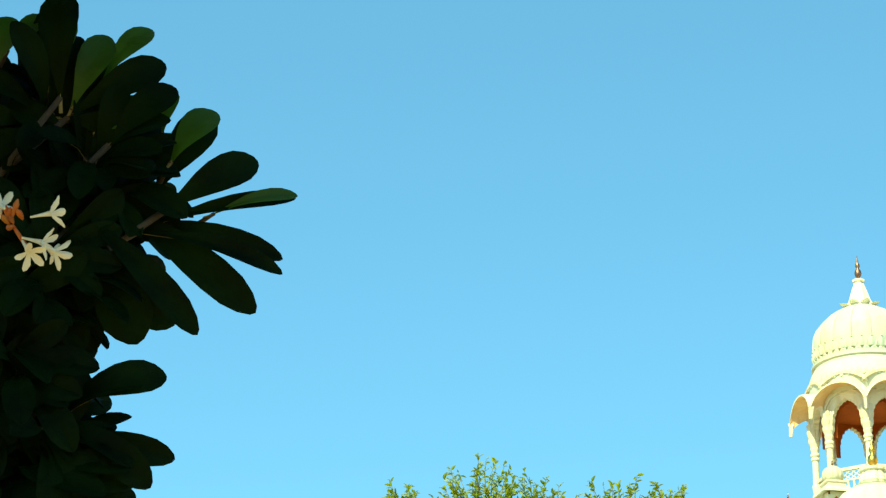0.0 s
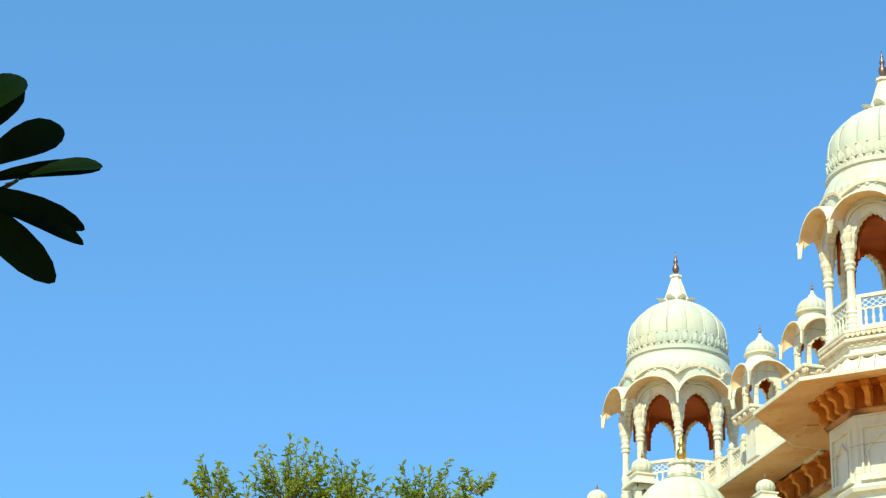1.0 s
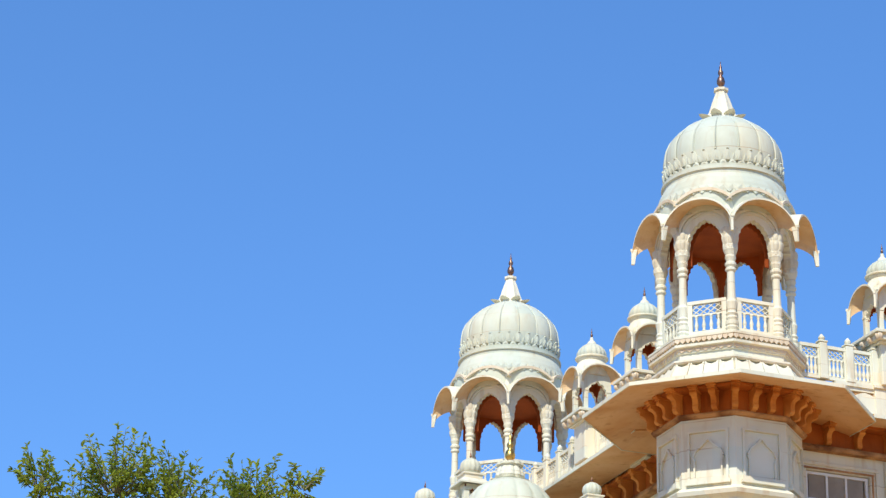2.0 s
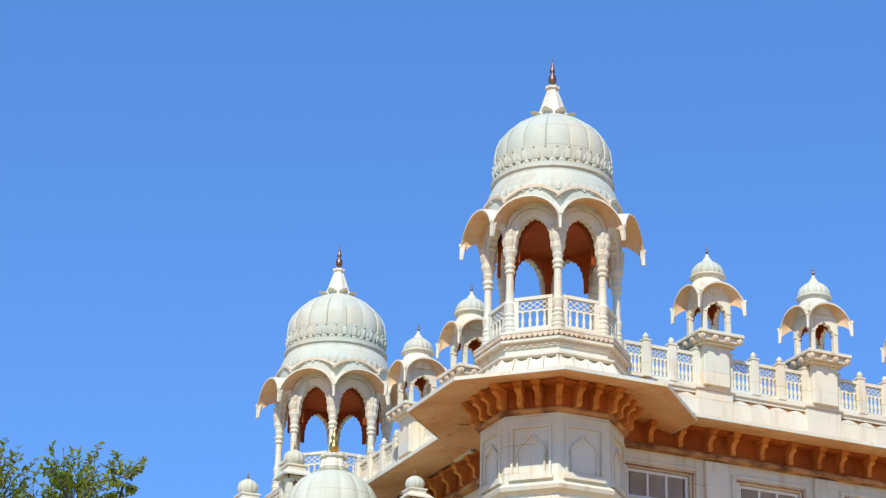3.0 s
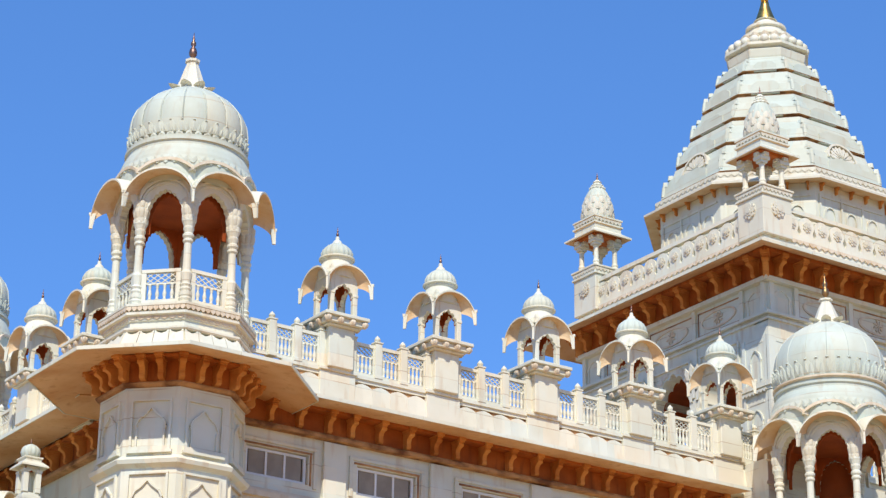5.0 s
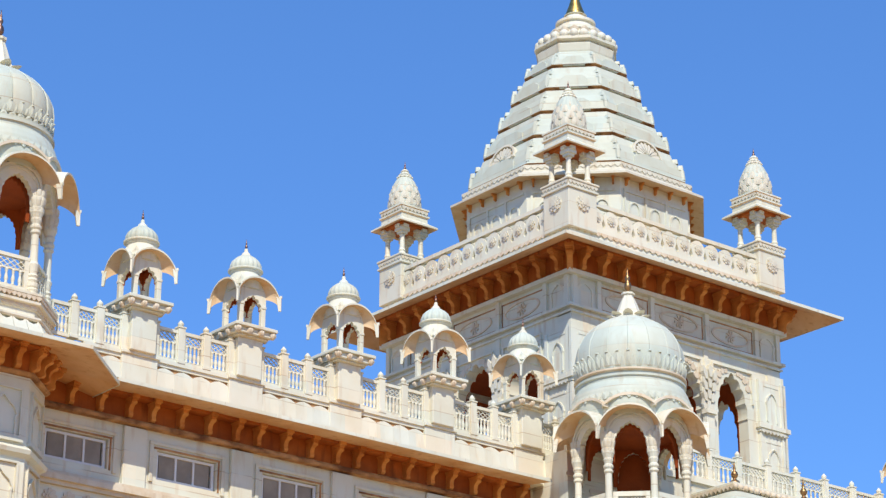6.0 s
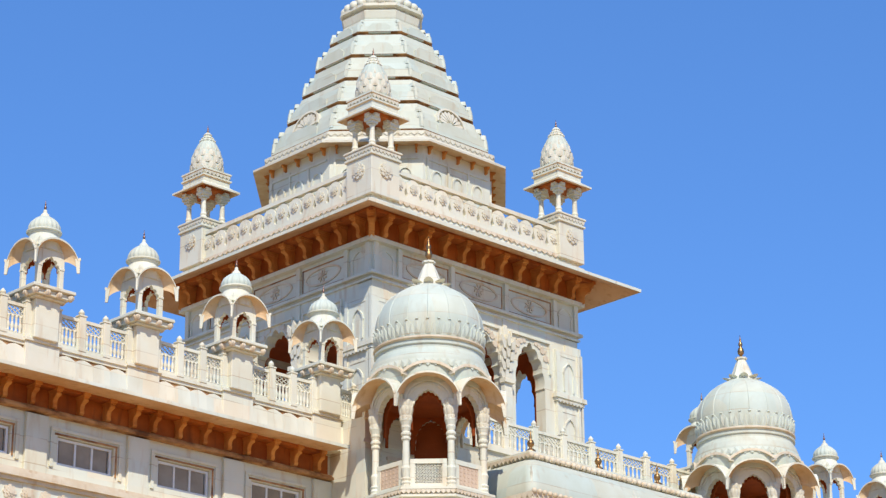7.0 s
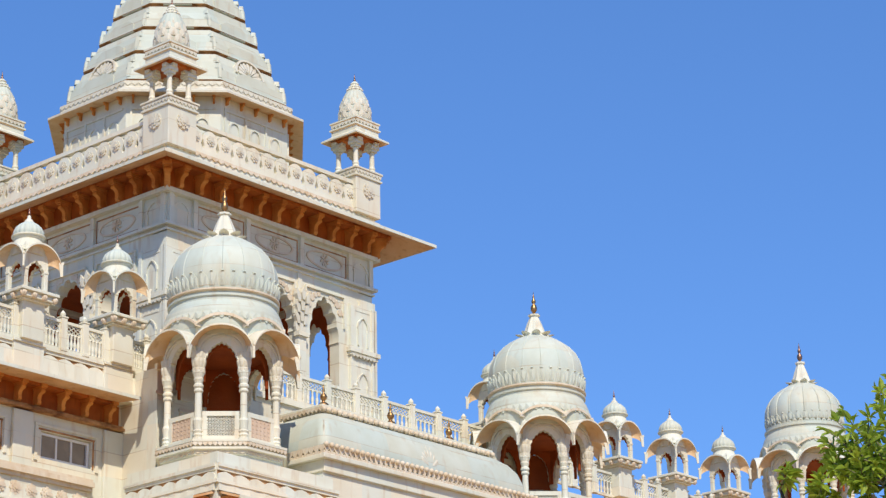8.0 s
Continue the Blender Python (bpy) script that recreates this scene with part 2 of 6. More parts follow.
def hood(bm, n, r0, r1, zb0, zb1, top0, top1, m, thick=0.06, nu=18, nv=8):
    """One curved eave of an n-sided kiosk: an arched vault from radius r0 to r1; its feet droop, its crown runs almost level."""
    tan, cos = math.tan(math.pi / n), math.cos(math.pi / n)

    def at(u, v, lift):
        ap = (r0 + (r1 - r0) * v) * cos
        arch = (1 - abs(u) ** 2.15) ** 0.52
        foot = zb0 + (zb1 - zb0) * (1 - math.sqrt(1 - 0.88 * v * v)) / 0.6536
        crown = top0 + (top1 - top0) * v
        return m @ Vector((u * ap * tan, -ap, foot + (crown - foot) * arch + lift))

    us = [math.sin(math.pi / 2 * (2 * i / nu - 1)) for i in range(nu + 1)]
    lower = [[bm.verts.new(at(u, j / nv, 0)) for u in us] for j in range(nv + 1)]
    upper = [[bm.verts.new(at(u, j / nv, thick)) for u in us] for j in range(nv + 1)]
    for g, flip in ((lower, 1), (upper, 0)):
        for j in range(nv):
            for i in range(nu):
                q = (g[j][i], g[j][i + 1], g[j + 1][i + 1], g[j + 1][i])
                # lower faces take the second material, tinted with warm bounce
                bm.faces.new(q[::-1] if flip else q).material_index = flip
    for i in range(nu):
        bm.faces.new((lower[nv][i], lower[nv][i + 1], upper[nv][i + 1], upper[nv][i]))
        bm.faces.new((lower[0][i + 1], lower[0][i], upper[0][i], upper[0][i + 1]))
    for j in range(nv):
        for i in (0, nu):
            bm.faces.new((lower[j][i], lower[j + 1][i], upper[j + 1][i], upper[j][i]))


def eave_drop(x, z0, z1, w):
    """The blunt hanging tip where two curved eaves meet, at distance x from the middle."""
    bm = bmesh.new()
    lo = [bm.verts.new((x + a, b, z0)) for a, b in ((-w * 0.5, -w * 0.35), (w * 0.4, -w * 0.3), (w * 0.4, w * 0.3), (-w * 0.5, w * 0.35))]
    hi = [bm.verts.new((x + a, b, z1)) for a, b in ((-w * 1.2, -w * 0.7), (w * 0.35, -w * 0.3), (w * 0.35, w * 0.3), (-w * 1.2, w * 0.7))]
    for i in range(4):
        bm.faces.new((lo[i], lo[(i + 1) % 4], hi[(i + 1) % 4], hi[i]))
    bm.faces.new(lo[::-1])
    bm.faces.new(hi)
    box(bm, x - 0.1 * w, -w * 0.32, z1 - 0.04, x + 0.6 * w, w * 0.32, z1 + 0.03)
    return bm


def turned(k, n=8):
    """The turn that brings side k of an n-gon to face -y."""
    return Matrix.Rotation(2 * math.pi * k / n, 4, "Z")


def petals(bm, count, r, z0, z1, width, thick, lean=0.0, turn=0.0):
    """A ring of pointed leaves standing on a circle."""
    shape = ((-0.5, 0), (-0.5, 0.55), (-0.28, 0.85), (0, 1), (0.28, 0.85), (0.5, 0.55), (0.5, 0))
    for k in range(count):
        a = 2 * math.pi * k / count + turn
        m = Matrix.Rotation(a, 4, "Z")
        f = [bm.verts.new(m @ Vector((r + thick * (1 - abs(x) * 1.6) + lean * h, x * width, z0 + (z1 - z0) * h))) for x, h in shape]
        b = [bm.verts.new(m @ Vector((r - thick + lean * h, x * width, z0 + (z1 - z0) * h))) for x, h in shape]
        mid = bm.verts.new(m @ Vector((r + thick * 1.5 + lean * 0.5, 0, z0 + (z1 - z0) * 0.5)))
        for i in range(len(shape)):
            j = (i + 1) % len(shape)
            bm.faces.new((f[i], f[j], mid))
            bm.faces.new((f[j], f[i], b[i], b[j]))


def curled_tips(bm, count, r, z, w):
    """Small outward curls at the heads of a ring of leaves."""
    for k in range(count):
        a = Matrix.Rotation(2 * math.pi * k / count, 4, "Z")
        vs = [bm.verts.new(a @ Vector(p)) for p in ((r, -w / 2, z), (r, w / 2, z), (r + 0.62 * w, w / 4, z + 0.5 * w), (r + 0.62 * w, -w / 4, z + 0.5 * w), (r + 0.08 * w, -w * 0.38, z + 0.9 * w), (r + 0.08 * w, w * 0.38, z + 0.9 * w))]
        bm.faces.new((vs[0], vs[1], vs[2], vs[3]))
        bm.faces.new((vs[3], vs[2], vs[5], vs[4]))
        bm.faces.new((vs[0], vs[3], vs[4]))
        bm.faces.new((vs[1], vs[5], vs[2]))


def dented(bm, length, drop, count, thick, m, point=0.5):
    """A row of hanging leaf tips along x, from 0 to length."""
    w = length / count
    for k in range(count):
        x = k * w
        extrude(bm, [(x + 0.04 * w, 0), (x + 0.04 * w, -drop * point), (x + w / 2, -drop), (x + 0.96 * w, -drop * point), (x + 0.96 * w, 0)], thick, m)


def flower(bm, x, z, r, count, depth, m):
    """A carved rosette: round petals about a boss, in the plane y = 0."""
    n = count * 6
    rim = [r * (0.70 + 0.30 * abs(math.cos(math.pi * j / 6)) ** 0.6) for j in range(n)]
    extrude(bm, [(x + q * math.cos(2 * math.pi * j / n), z + q * math.sin(2 * math.pi * j / n)) for j, q in enumerate(rim)], depth, m)
    rim = [0.62 * q for q in rim]
    extrude(bm, [(x + q * math.cos(2 * math.pi * j / n + 0.4), z + q * math.sin(2 * math.pi * j / n + 0.4)) for j, q in enumerate(rim)], depth, m @ Matrix.Translation((0, -0.025, 0)))
    extrude(bm, [(x + 0.30 * r * math.cos(2 * math.pi * i / 8), z + 0.30 * r * math.sin(2 * math.pi * i / 8)) for i in range(8)], depth, m @ Matrix.Translation((0, -0.05, 0)))


def finial(bm, z0, z1, r):
    h = z1 - z0
    lathe(bm, [(r * 0.5, z0), (r * 0.45, z0 + h * 0.1), (r * 0.9, z0 + h * 0.18), (r, z0 + h * 0.28), (r * 0.8, z0 + h * 0.40), (r * 0.35, z0 + h * 0.48),
               (r * 0.65, z0 + h * 0.56), (r * 0.62, z0 + h * 0.64), (r * 0.25, z0 + h * 0.72), (r * 0.35, z0 + h * 0.78), (r * 0.12, z0 + h * 0.88), (0.01, z1)], 14)


SHAFT = [(r, z) for r, z in ((0.17, 0.0), (0.17, 0.10), (0.13, 0.12), (0.155, 0.18), (0.13, 0.24), (0.16, 0.30), (0.115, 0.36), (0.13, 0.5), (0.15, 0.62), (0.115, 0.70),
         (0.105, 0.9), (0.10, 1.45), (0.14, 1.50), (0.14, 1.55), (0.11, 1.58), (0.15, 1.64), (0.15, 1.70), (0.11, 1.74), (0.15, 1.86), (0.13, 1.90), (0.17, 2.02), (0.19, 2.06), (0.19, 2.12))]


# ---- kinds of things ----
def baluster_panel(width, height, parent, m, baluster, bars=4, stile=0.045, foot=0.09):
    """A pierced marble panel: frame, lattice over a row of balusters."""
    bm = boxes((-width / 2, -0.05, 0, width / 2, 0.05, foot), (-width / 2, -0.055, height - 0.09, width / 2, 0.055, height),
               (-width / 2, -0.045, foot, -width / 2 + stile, 0.045, height - 0.09), (width / 2 - stile, -0.045, foot, width / 2, 0.045, height - 0.09),
               (-width / 2 + stile, -0.03, height * 0.60, width / 2 - stile, 0.03, height * 0.60 + 0.035))
    panel = part("panel_frame", bm, MARBLE, parent, m=m)
    bm = bmesh.new()
    z0, z1 = height * 0.60 + 0.035, height - 0.09
    inner = width - 2 * stile
    cells = max(3, round(inner / (z1 - z0) * 1.5))
    step = inner / cells
    for k in range(-1, cells + 1):
        for s in (1, -1):
            xa = -inner / 2 + (k if s > 0 else k + 2) * step
            xb = xa + s * 2 * step
            ya, yb = z0, z1
            lo, hi = -inner / 2, inner / 2
            pts = []
            for (px, pz), (qx, qz) in (((xa, ya), (xb, yb)),):
                t0, t1 = 0.0, 1.0
                d = qx - px
                ta, tb = sorted(((lo - px) / d, (hi - px) / d))
                t0, t1 = max(t0, ta), min(t1, tb)
                if t1 - t0 > 0.1:
                    pts = [(px + d * t0, pz + (qz - pz) * t0), (px + d * t1, pz + (qz - pz) * t1)]
            if pts:
                (ax, az), (bx, bz) = pts
                extrude(bm, [(ax - 0.016, az), (ax + 0.016, az), (bx + 0.016, bz), (bx - 0.016, bz)], 0.036, Matrix.Translation((0, -0.018, 0)))
    part("lattice", bm, MARBLE, panel)
    for k in range(bars):
        x = -inner / 2 + inner * (k + 0.5) / bars
        share(baluster, pose(x, 0, foot) @ Matrix.Diagonal((1, 1, (height * 0.60 - foot) / 0.45, 1)), panel)
    return panel


def baluster_mesh():
    bm = lathe(bmesh.new(), [(0.05, 0), (0.05, 0.04), (0.03, 0.06), (0.048, 0.12), (0.055, 0.18), (0.034, 0.28), (0.028, 0.34), (0.044, 0.37), (0.032, 0.40), (0.05, 0.42), (0.05, 0.45)], 8)
    ob = part("baluster", bm, MARBLE, smooth=True)
    return ob


BALUSTER = baluster_mesh()


def chhatri(style, m, label):
    """A domed octagonal pavilion, 8.4 m from floor to tip. style: ribbed or lotus."""
    top = thing("domed_pavilion", m, label, "pavilion", "domed pavilions on the roof")
    R = 1.72
    # platform and its hanging leaf border
    low = -0.26 if style == "ribbed" else 0.0
    bm = prism(bmesh.new(), [(2.06, low - 0.72), (2.10, low - 0.68), (2.10, low - 0.63), (1.86, low - 0.60), (1.86, low - 0.42), (1.93, low - 0.40), (1.96, low - 0.28), (2.06, low - 0.26), (2.06, low - 0.19), (1.98, low - 0.17), (2.02, low - 0.05), (2.09, low - 0.04), (2.09, low + 0.03), (1.6, low + 0.03)])
    part("platform", bm, MARBLE, top)
    bm = bmesh.new()
    for k in range(8):
        w = 2 * 2.06 * math.sin(math.pi / 8)
        dented(bm, w, 0.13, 11, 0.05, turned(k) @ Matrix.Translation((-w / 2, -2.06 * math.cos(math.pi / 8) - 0.02, low - 0.05)))
        dented(bm, w * 0.94, 0.10, 7, 0.04, turned(k) @ Matrix.Translation((-w * 0.47, -1.95 * math.cos(math.pi / 8) - 0.02, low - 0.28)))
    tagged(part("leaf_border", bm, CARVED, top), kind="stuff")
    col = None
    for x, y in octa(R):
        t = math.degrees(math.atan2(y, x))
        if col is None:
            bm = lathe(bmesh.new(), ([(0.185, low), (0.185, low + 0.08), (0.15, low + 0.10), (0.175, low + 0.17), (0.15, low + 0.22)] if low else []) + SHAFT, 12)
            col = part("column", bm, MARBLE, top, m=pose(x, y, 0.03, 0, 0, t), smooth=False)
            bm = bmesh.new()
            # carved bell capital with two rows of leaves
            lathe(bm, [(row[0] * 0.90, *row[1:]) for row in ((0.12, 1.84, 0), (0.16, 1.88, 0), (0.14, 1.94, 0), (0.18, 2.02), (0.215, 2.10), (0.22, 2.18), (0.19, 2.20, 0), (0.22, 2.26), (0.25, 2.38), (0.25, 2.46), (0.215, 2.48, 0), (0.24, 2.54), (0.25, 2.62), (0.25, 2.68))], 48, 8, 0.12, power=0.7)
            cap = part("capital", bm, PALE_CARVED, top, m=pose(x, y, 0.03, 0, 0, t))
        else:
            share(col, pose(x, y, 0.03, 0, 0, t))
            share(cap, pose(x, y, 0.03, 0, 0, t))
    half = R * math.sin(math.pi / 8)
    ap = R * math.cos(math.pi / 8)
    arch = None
    for k in range(8):
        if arch is None:
            bm = bmesh.new()
            arch_panel(bm, half + 0.05, 2.12, 3.72, cusped(half - 0.16, 2.20, 0.80, 11, 88, 0.055, 0.04), 0.20, Matrix.Translation((0, -ap, 0)))
            # moulded arch bands above the opening
            for q, (g, d) in enumerate(((0.06, 0.13), (0.16, 0.16))):
                pts = [((half - 0.08 + g * 0.4) * math.cos(math.pi * i / 20), 2.50 + g + 0.60 * math.sin(math.pi * i / 20)) for i in range(21)]
                for (xa, za), (xb, zb) in zip(pts, pts[1:]):
                    extrude(bm, [(xa, za), (xb, zb), (xb * 1.07, zb + 0.05), (xa * 1.07, za + 0.05)], 0.12, Matrix.Translation((0, -ap - d, 0)))
            arch = part("arch", bm, MARBLE, top)
            # lining added behind the arch, with interior shade in its colour
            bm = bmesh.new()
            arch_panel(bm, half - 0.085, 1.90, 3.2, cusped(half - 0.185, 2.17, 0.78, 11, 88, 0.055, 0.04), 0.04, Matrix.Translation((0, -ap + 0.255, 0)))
            lining = part("arch_lining", bm, INNER, top, "red-brown shade-coloured inner face")
            bm = bmesh.new()
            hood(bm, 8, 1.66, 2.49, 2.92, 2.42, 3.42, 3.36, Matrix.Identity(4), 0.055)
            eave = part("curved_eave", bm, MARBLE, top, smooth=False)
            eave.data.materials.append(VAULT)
        else:
            share(arch, turned(k))
            share(lining, turned(k))
            share(eave, turned(k))
    drop = part("eave_drop", eave_drop(2.46, 2.36, 2.78, 0.10), MARBLE, top, m=pose(0, 0, 0, 0, 0, 22.5))
    for k in range(1, 8):
        share(drop, pose(0, 0, 0, 0, 0, 22.5 + 45 * k))
    if style == "ribbed":
        for k in range(8):
            baluster_panel(2 * half - 0.26, 1.03, top, turned(k) @ pose(0, -ap, low + 0.03), BALUSTER, bars=4, stile=0.13, foot=0.19)
    else:
        for k in range(8):
            screen_panel(2 * half - 0.24, 0.9, top, turned(k) @ pose(0, -ap, 0.03), k % 2 == 1)
        # added walls close the rear bays; interior shade is in the upper part's colour
        for k in (3, 4, 5):
            back = part("back_wall", boxes((-half + 0.10, -0.03, 0.95, half - 0.10, 0.03, 1.75)), MARBLE, top, "white marble wall seen through the arch", m=turned(k) @ pose(0, -ap - 0.05, 0))
            part("upper_wall", boxes((-half + 0.10, -0.03, 1.75, half - 0.10, 0.03, 3.0)), INNER, back, "red-brown shade-coloured upper wall")
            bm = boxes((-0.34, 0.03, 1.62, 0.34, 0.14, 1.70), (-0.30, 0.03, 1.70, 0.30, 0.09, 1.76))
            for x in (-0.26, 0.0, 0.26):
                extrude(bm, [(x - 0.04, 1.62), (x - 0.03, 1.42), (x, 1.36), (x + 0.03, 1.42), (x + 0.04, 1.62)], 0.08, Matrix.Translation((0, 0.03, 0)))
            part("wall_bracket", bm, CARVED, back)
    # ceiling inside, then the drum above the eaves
    part("ceiling", prism(bmesh.new(), [(1.60, 3.05), (1.2, 3.35), (0.5, 3.5), (0.5, 3.55), (1.6, 3.7)]), INNER, top, "red-brown shade-coloured ceiling")
    gable = None
    for k in range(8):
        if gable:
            share(gable, turned(k))
            continue
        lower = bmesh.new()
        # a thin wavy lip over each curved eave
        us = [-1 + 2 * i / 14 for i in range(15)]
        low = [(0.79 * u, 3.46 + 0.34 * (1 - abs(u) ** 2.2)) for u in us]
        extrude(lower, low + [(x, z + 0.085) for x, z in low[::-1]], 0.22, Matrix.Translation((0, -1.95 * math.cos(math.pi / 8) - 0.06, 0.0)))
        gable = part("eave_gable", lower, CARVED, top)
    bm = lathe(bmesh.new(), [(1.78, 3.25), (1.82, 3.60), (1.82, 3.88), (1.78, 4.06), (1.71, 4.24), (1.63, 4.38), (1.63, 4.46), (1.68, 4.49), (1.68, 4.56), (1.60, 4.59), (1.61, 4.66), (1.3, 4.67)], 64)
    part("drum", bm, DOME_MARBLE, top, smooth=False)
    bm = bmesh.new()
    petals(bm, 48, 1.80, 3.97, 3.72, 0.21, 0.03, 0.03)
    tagged(part("drum_leaves", bm, DOME_MARBLE, top), kind="stuff")
    z = 4.65
    if style == "ribbed":
        prof = [(1.53, z, 0.3), (1.58, z + 0.18, 0.6), (1.615, z + 0.42), (1.62, z + 0.62), (1.58, z + 0.90), (1.48, z + 1.14), (1.31, z + 1.36), (1.10, z + 1.56), (0.86, z + 1.73), (0.62, z + 1.86), (0.45, z + 1.94), (0.3, z + 2.0)]
        bm = lathe(bmesh.new(), prof, 160, 16, 0.026, power=0.5)
        part("dome", bm, DOME_MARBLE, top, smooth=True)
        bm = bmesh.new()
        for k in range(16):
            rib = Matrix.Rotation(2 * math.pi * (k + 0.5) / 16, 4, "Z")
            for (ra, za), (rb, zb) in zip([p[:2] for p in prof[2:]], [p[:2] for p in prof[3:]]):
                vs = [bm.verts.new(rib @ Vector(p)) for p in ((ra - 0.02, -0.02, za), (ra - 0.02, 0.02, za), (ra + 0.012, 0, za), (rb - 0.02, -0.02, zb), (rb - 0.02, 0.02, zb), (rb + 0.012, 0, zb))]
                bm.faces.new((vs[0], vs[2], vs[5], vs[3]))
                bm.faces.new((vs[2], vs[1], vs[4], vs[5]))
        tagged(part("dome_seam", bm, DOME_MARBLE, top), kind="stuff")
        bm = bmesh.new()
        petals(bm, 32, 1.575, z + 0.10, z + 0.46, 0.25, 0.026, 0.035)
        petals(bm, 32, 1.61, z + 0.10, z + 0.33, 0.11, 0.018, 0.03)
        petals(bm, 32, 1.585, z + 0.10, z + 0.30, 0.09, 0.022, 0.03, math.pi / 32)
        curled_tips(bm, 32, 1.612, z + 0.38, 0.085)
        petals(bm, 40, 1.575, z + 0.01, z + 0.12, 0.18, 0.022)
        tagged(part("upright_leaves", bm, DOME_MARBLE, top), kind="stuff")

    else:
        prof = [(1.55, z, 0.0), (1.61, z + 0.25, 0.0), (1.65, z + 0.55, 0.2), (1.645, z + 0.85), (1.58, z + 1.14), (1.44, z + 1.42), (1.22, z + 1.68), (0.96, z + 1.88), (0.68, z + 2.04), (0.46, z + 2.14), (0.3, z + 2.2)]
        bm = lathe(bmesh.new(), prof, 144, 16, 0.012, power=0.5)
        part("dome", bm, DOME_MARBLE, top, smooth=True)
        bm = bmesh.new()
        for k in range(16):
            rib = Matrix.Rotation(2 * math.pi * k / 16, 4, "Z")
            for (ra, za), (rb, zb) in zip([p[:2] for p in prof[2:]], [p[:2] for p in prof[3:]]):
                vs = [bm.verts.new(rib @ Vector(p)) for p in ((ra - 0.02, -0.03, za), (ra - 0.02, 0.03, za), (ra + 0.016, 0, za), (rb - 0.02, -0.03, zb), (rb - 0.02, 0.03, zb), (rb + 0.016, 0, zb))]
                bm.faces.new((vs[0], vs[2], vs[5], vs[3]))
                bm.faces.new((vs[2], vs[1], vs[4], vs[5]))
        tagged(part("dome_seam", bm, DOME_MARBLE, top), kind="stuff")
        bm = bmesh.new()
        petals(bm, 32, 1.605, z + 0.08, z + 0.62, 0.345, 0.035, 0.05)
        petals(bm, 32, 1.64, z + 0.08, z + 0.46, 0.14, 0.022, 0.045, math.pi / 32)
        petals(bm, 32, 1.635, z + 0.14, z + 0.48, 0.13, 0.03, 0.05)
        curled_tips(bm, 32, 1.65, z + 0.53, 0.12)
        tagged(part("lotus_petals", bm, DOME_MARBLE, top), kind="stuff")
        bm = lathe(bmesh.new(), [(1.60, z - 0.02), (1.70, z + 0.02), (1.70, z + 0.07), (1.6, z + 0.1)], 64)
        part("dome_ring", bm, CARVED, top)
    zc = z + (1.96 if style == "ribbed" else 2.17)
    up = (8.40 - 0.66 - zc) / 0.8 if style == "ribbed" else 1.2
    bm = bmesh.new()
    petals(bm, 8, 0.36, zc, zc + 0.10, 0.30, 0.06, 0.28)
    lathe(bm, [(r, zc + h * up) for r, h in ((0.52, -0.03), (0.46, 0.06), (0.41, 0.10), (0.345, 0.22), (0.255, 0.42), (0.17, 0.58), (0.16, 0.62), (0.21, 0.64), (0.21, 0.69), (0.08, 0.72))], 16, 8, 0.12)
    part("dome_crown", bm, MARBLE, top)
    bm = bmesh.new()
    finial(bm, zc + 0.69 * up, zc + 0.8 * up + 0.70, 0.115)
    part("finial", bm, COPPER if style == "ribbed" else BRASS, top, "dark metal finial" if style == "ribbed" else "gilded metal finial", smooth=True)
    return top


def screen_panel(width, height, parent, m, pierced):
    """A low stone screen between columns, pierced or filled."""
    bm = boxes((-width / 2, -0.06, 0, width / 2, 0.06, 0.16), (-width / 2, -0.06, height - 0.14, width / 2, 0.06, height),
               (-width / 2, -0.055, 0.16, -width / 2 + 0.14, 0.055, height - 0.14), (width / 2 - 0.14, -0.055, 0.16, width / 2, 0.055, height - 0.14))
    panel = part("screen_frame", bm, MARBLE, parent, m=m)
    bm = bmesh.new()
    w, h = width - 0.28, height - 0.30
    if pierced:
        step = 0.085
        nx, nz = round(w / step), round(h / step)
        for i in range(-nz, nx + 1):
            for s in (1, -1):
                xa = -w / 2 + (i if s > 0 else i + nz) * w / nx
                xb = xa + s * nz * w / nx
                d = xb - xa
                ta, tb = sorted(((-w / 2 - xa) / d, (w / 2 - xa) / d))
                t0, t1 = max(0, ta), min(1, tb)
                if t1 - t0 > 0.04:
                    ax, az, bx, bz = xa + d * t0, 0.16 + h * t0, xa + d * t1, 0.16 + h * t1
                    extrude(bm, [(ax - 0.017, az), (ax + 0.017, az), (bx + 0.017, bz), (bx - 0.017, bz)], 0.04, Matrix.Translation((0, -0.02, 0)))
        part("pierced_screen", bm, MARBLE, panel)
    else:
        box(bm, -w / 2, -0.03, 0.16, w / 2, 0.03, 0.16 + h)
        for i in range(5):
            for j in range(5):
                x, z = -w / 2 + w * (i + 0.5) / 5, 0.16 + h * (j + 0.5) / 5
                box(bm, x - 0.025, -0.045, z - 0.025, x + 0.025, -0.03, z + 0.025)
        part("carved_screen", bm, JALI, panel, "sandy brown carved screen")
    return panel


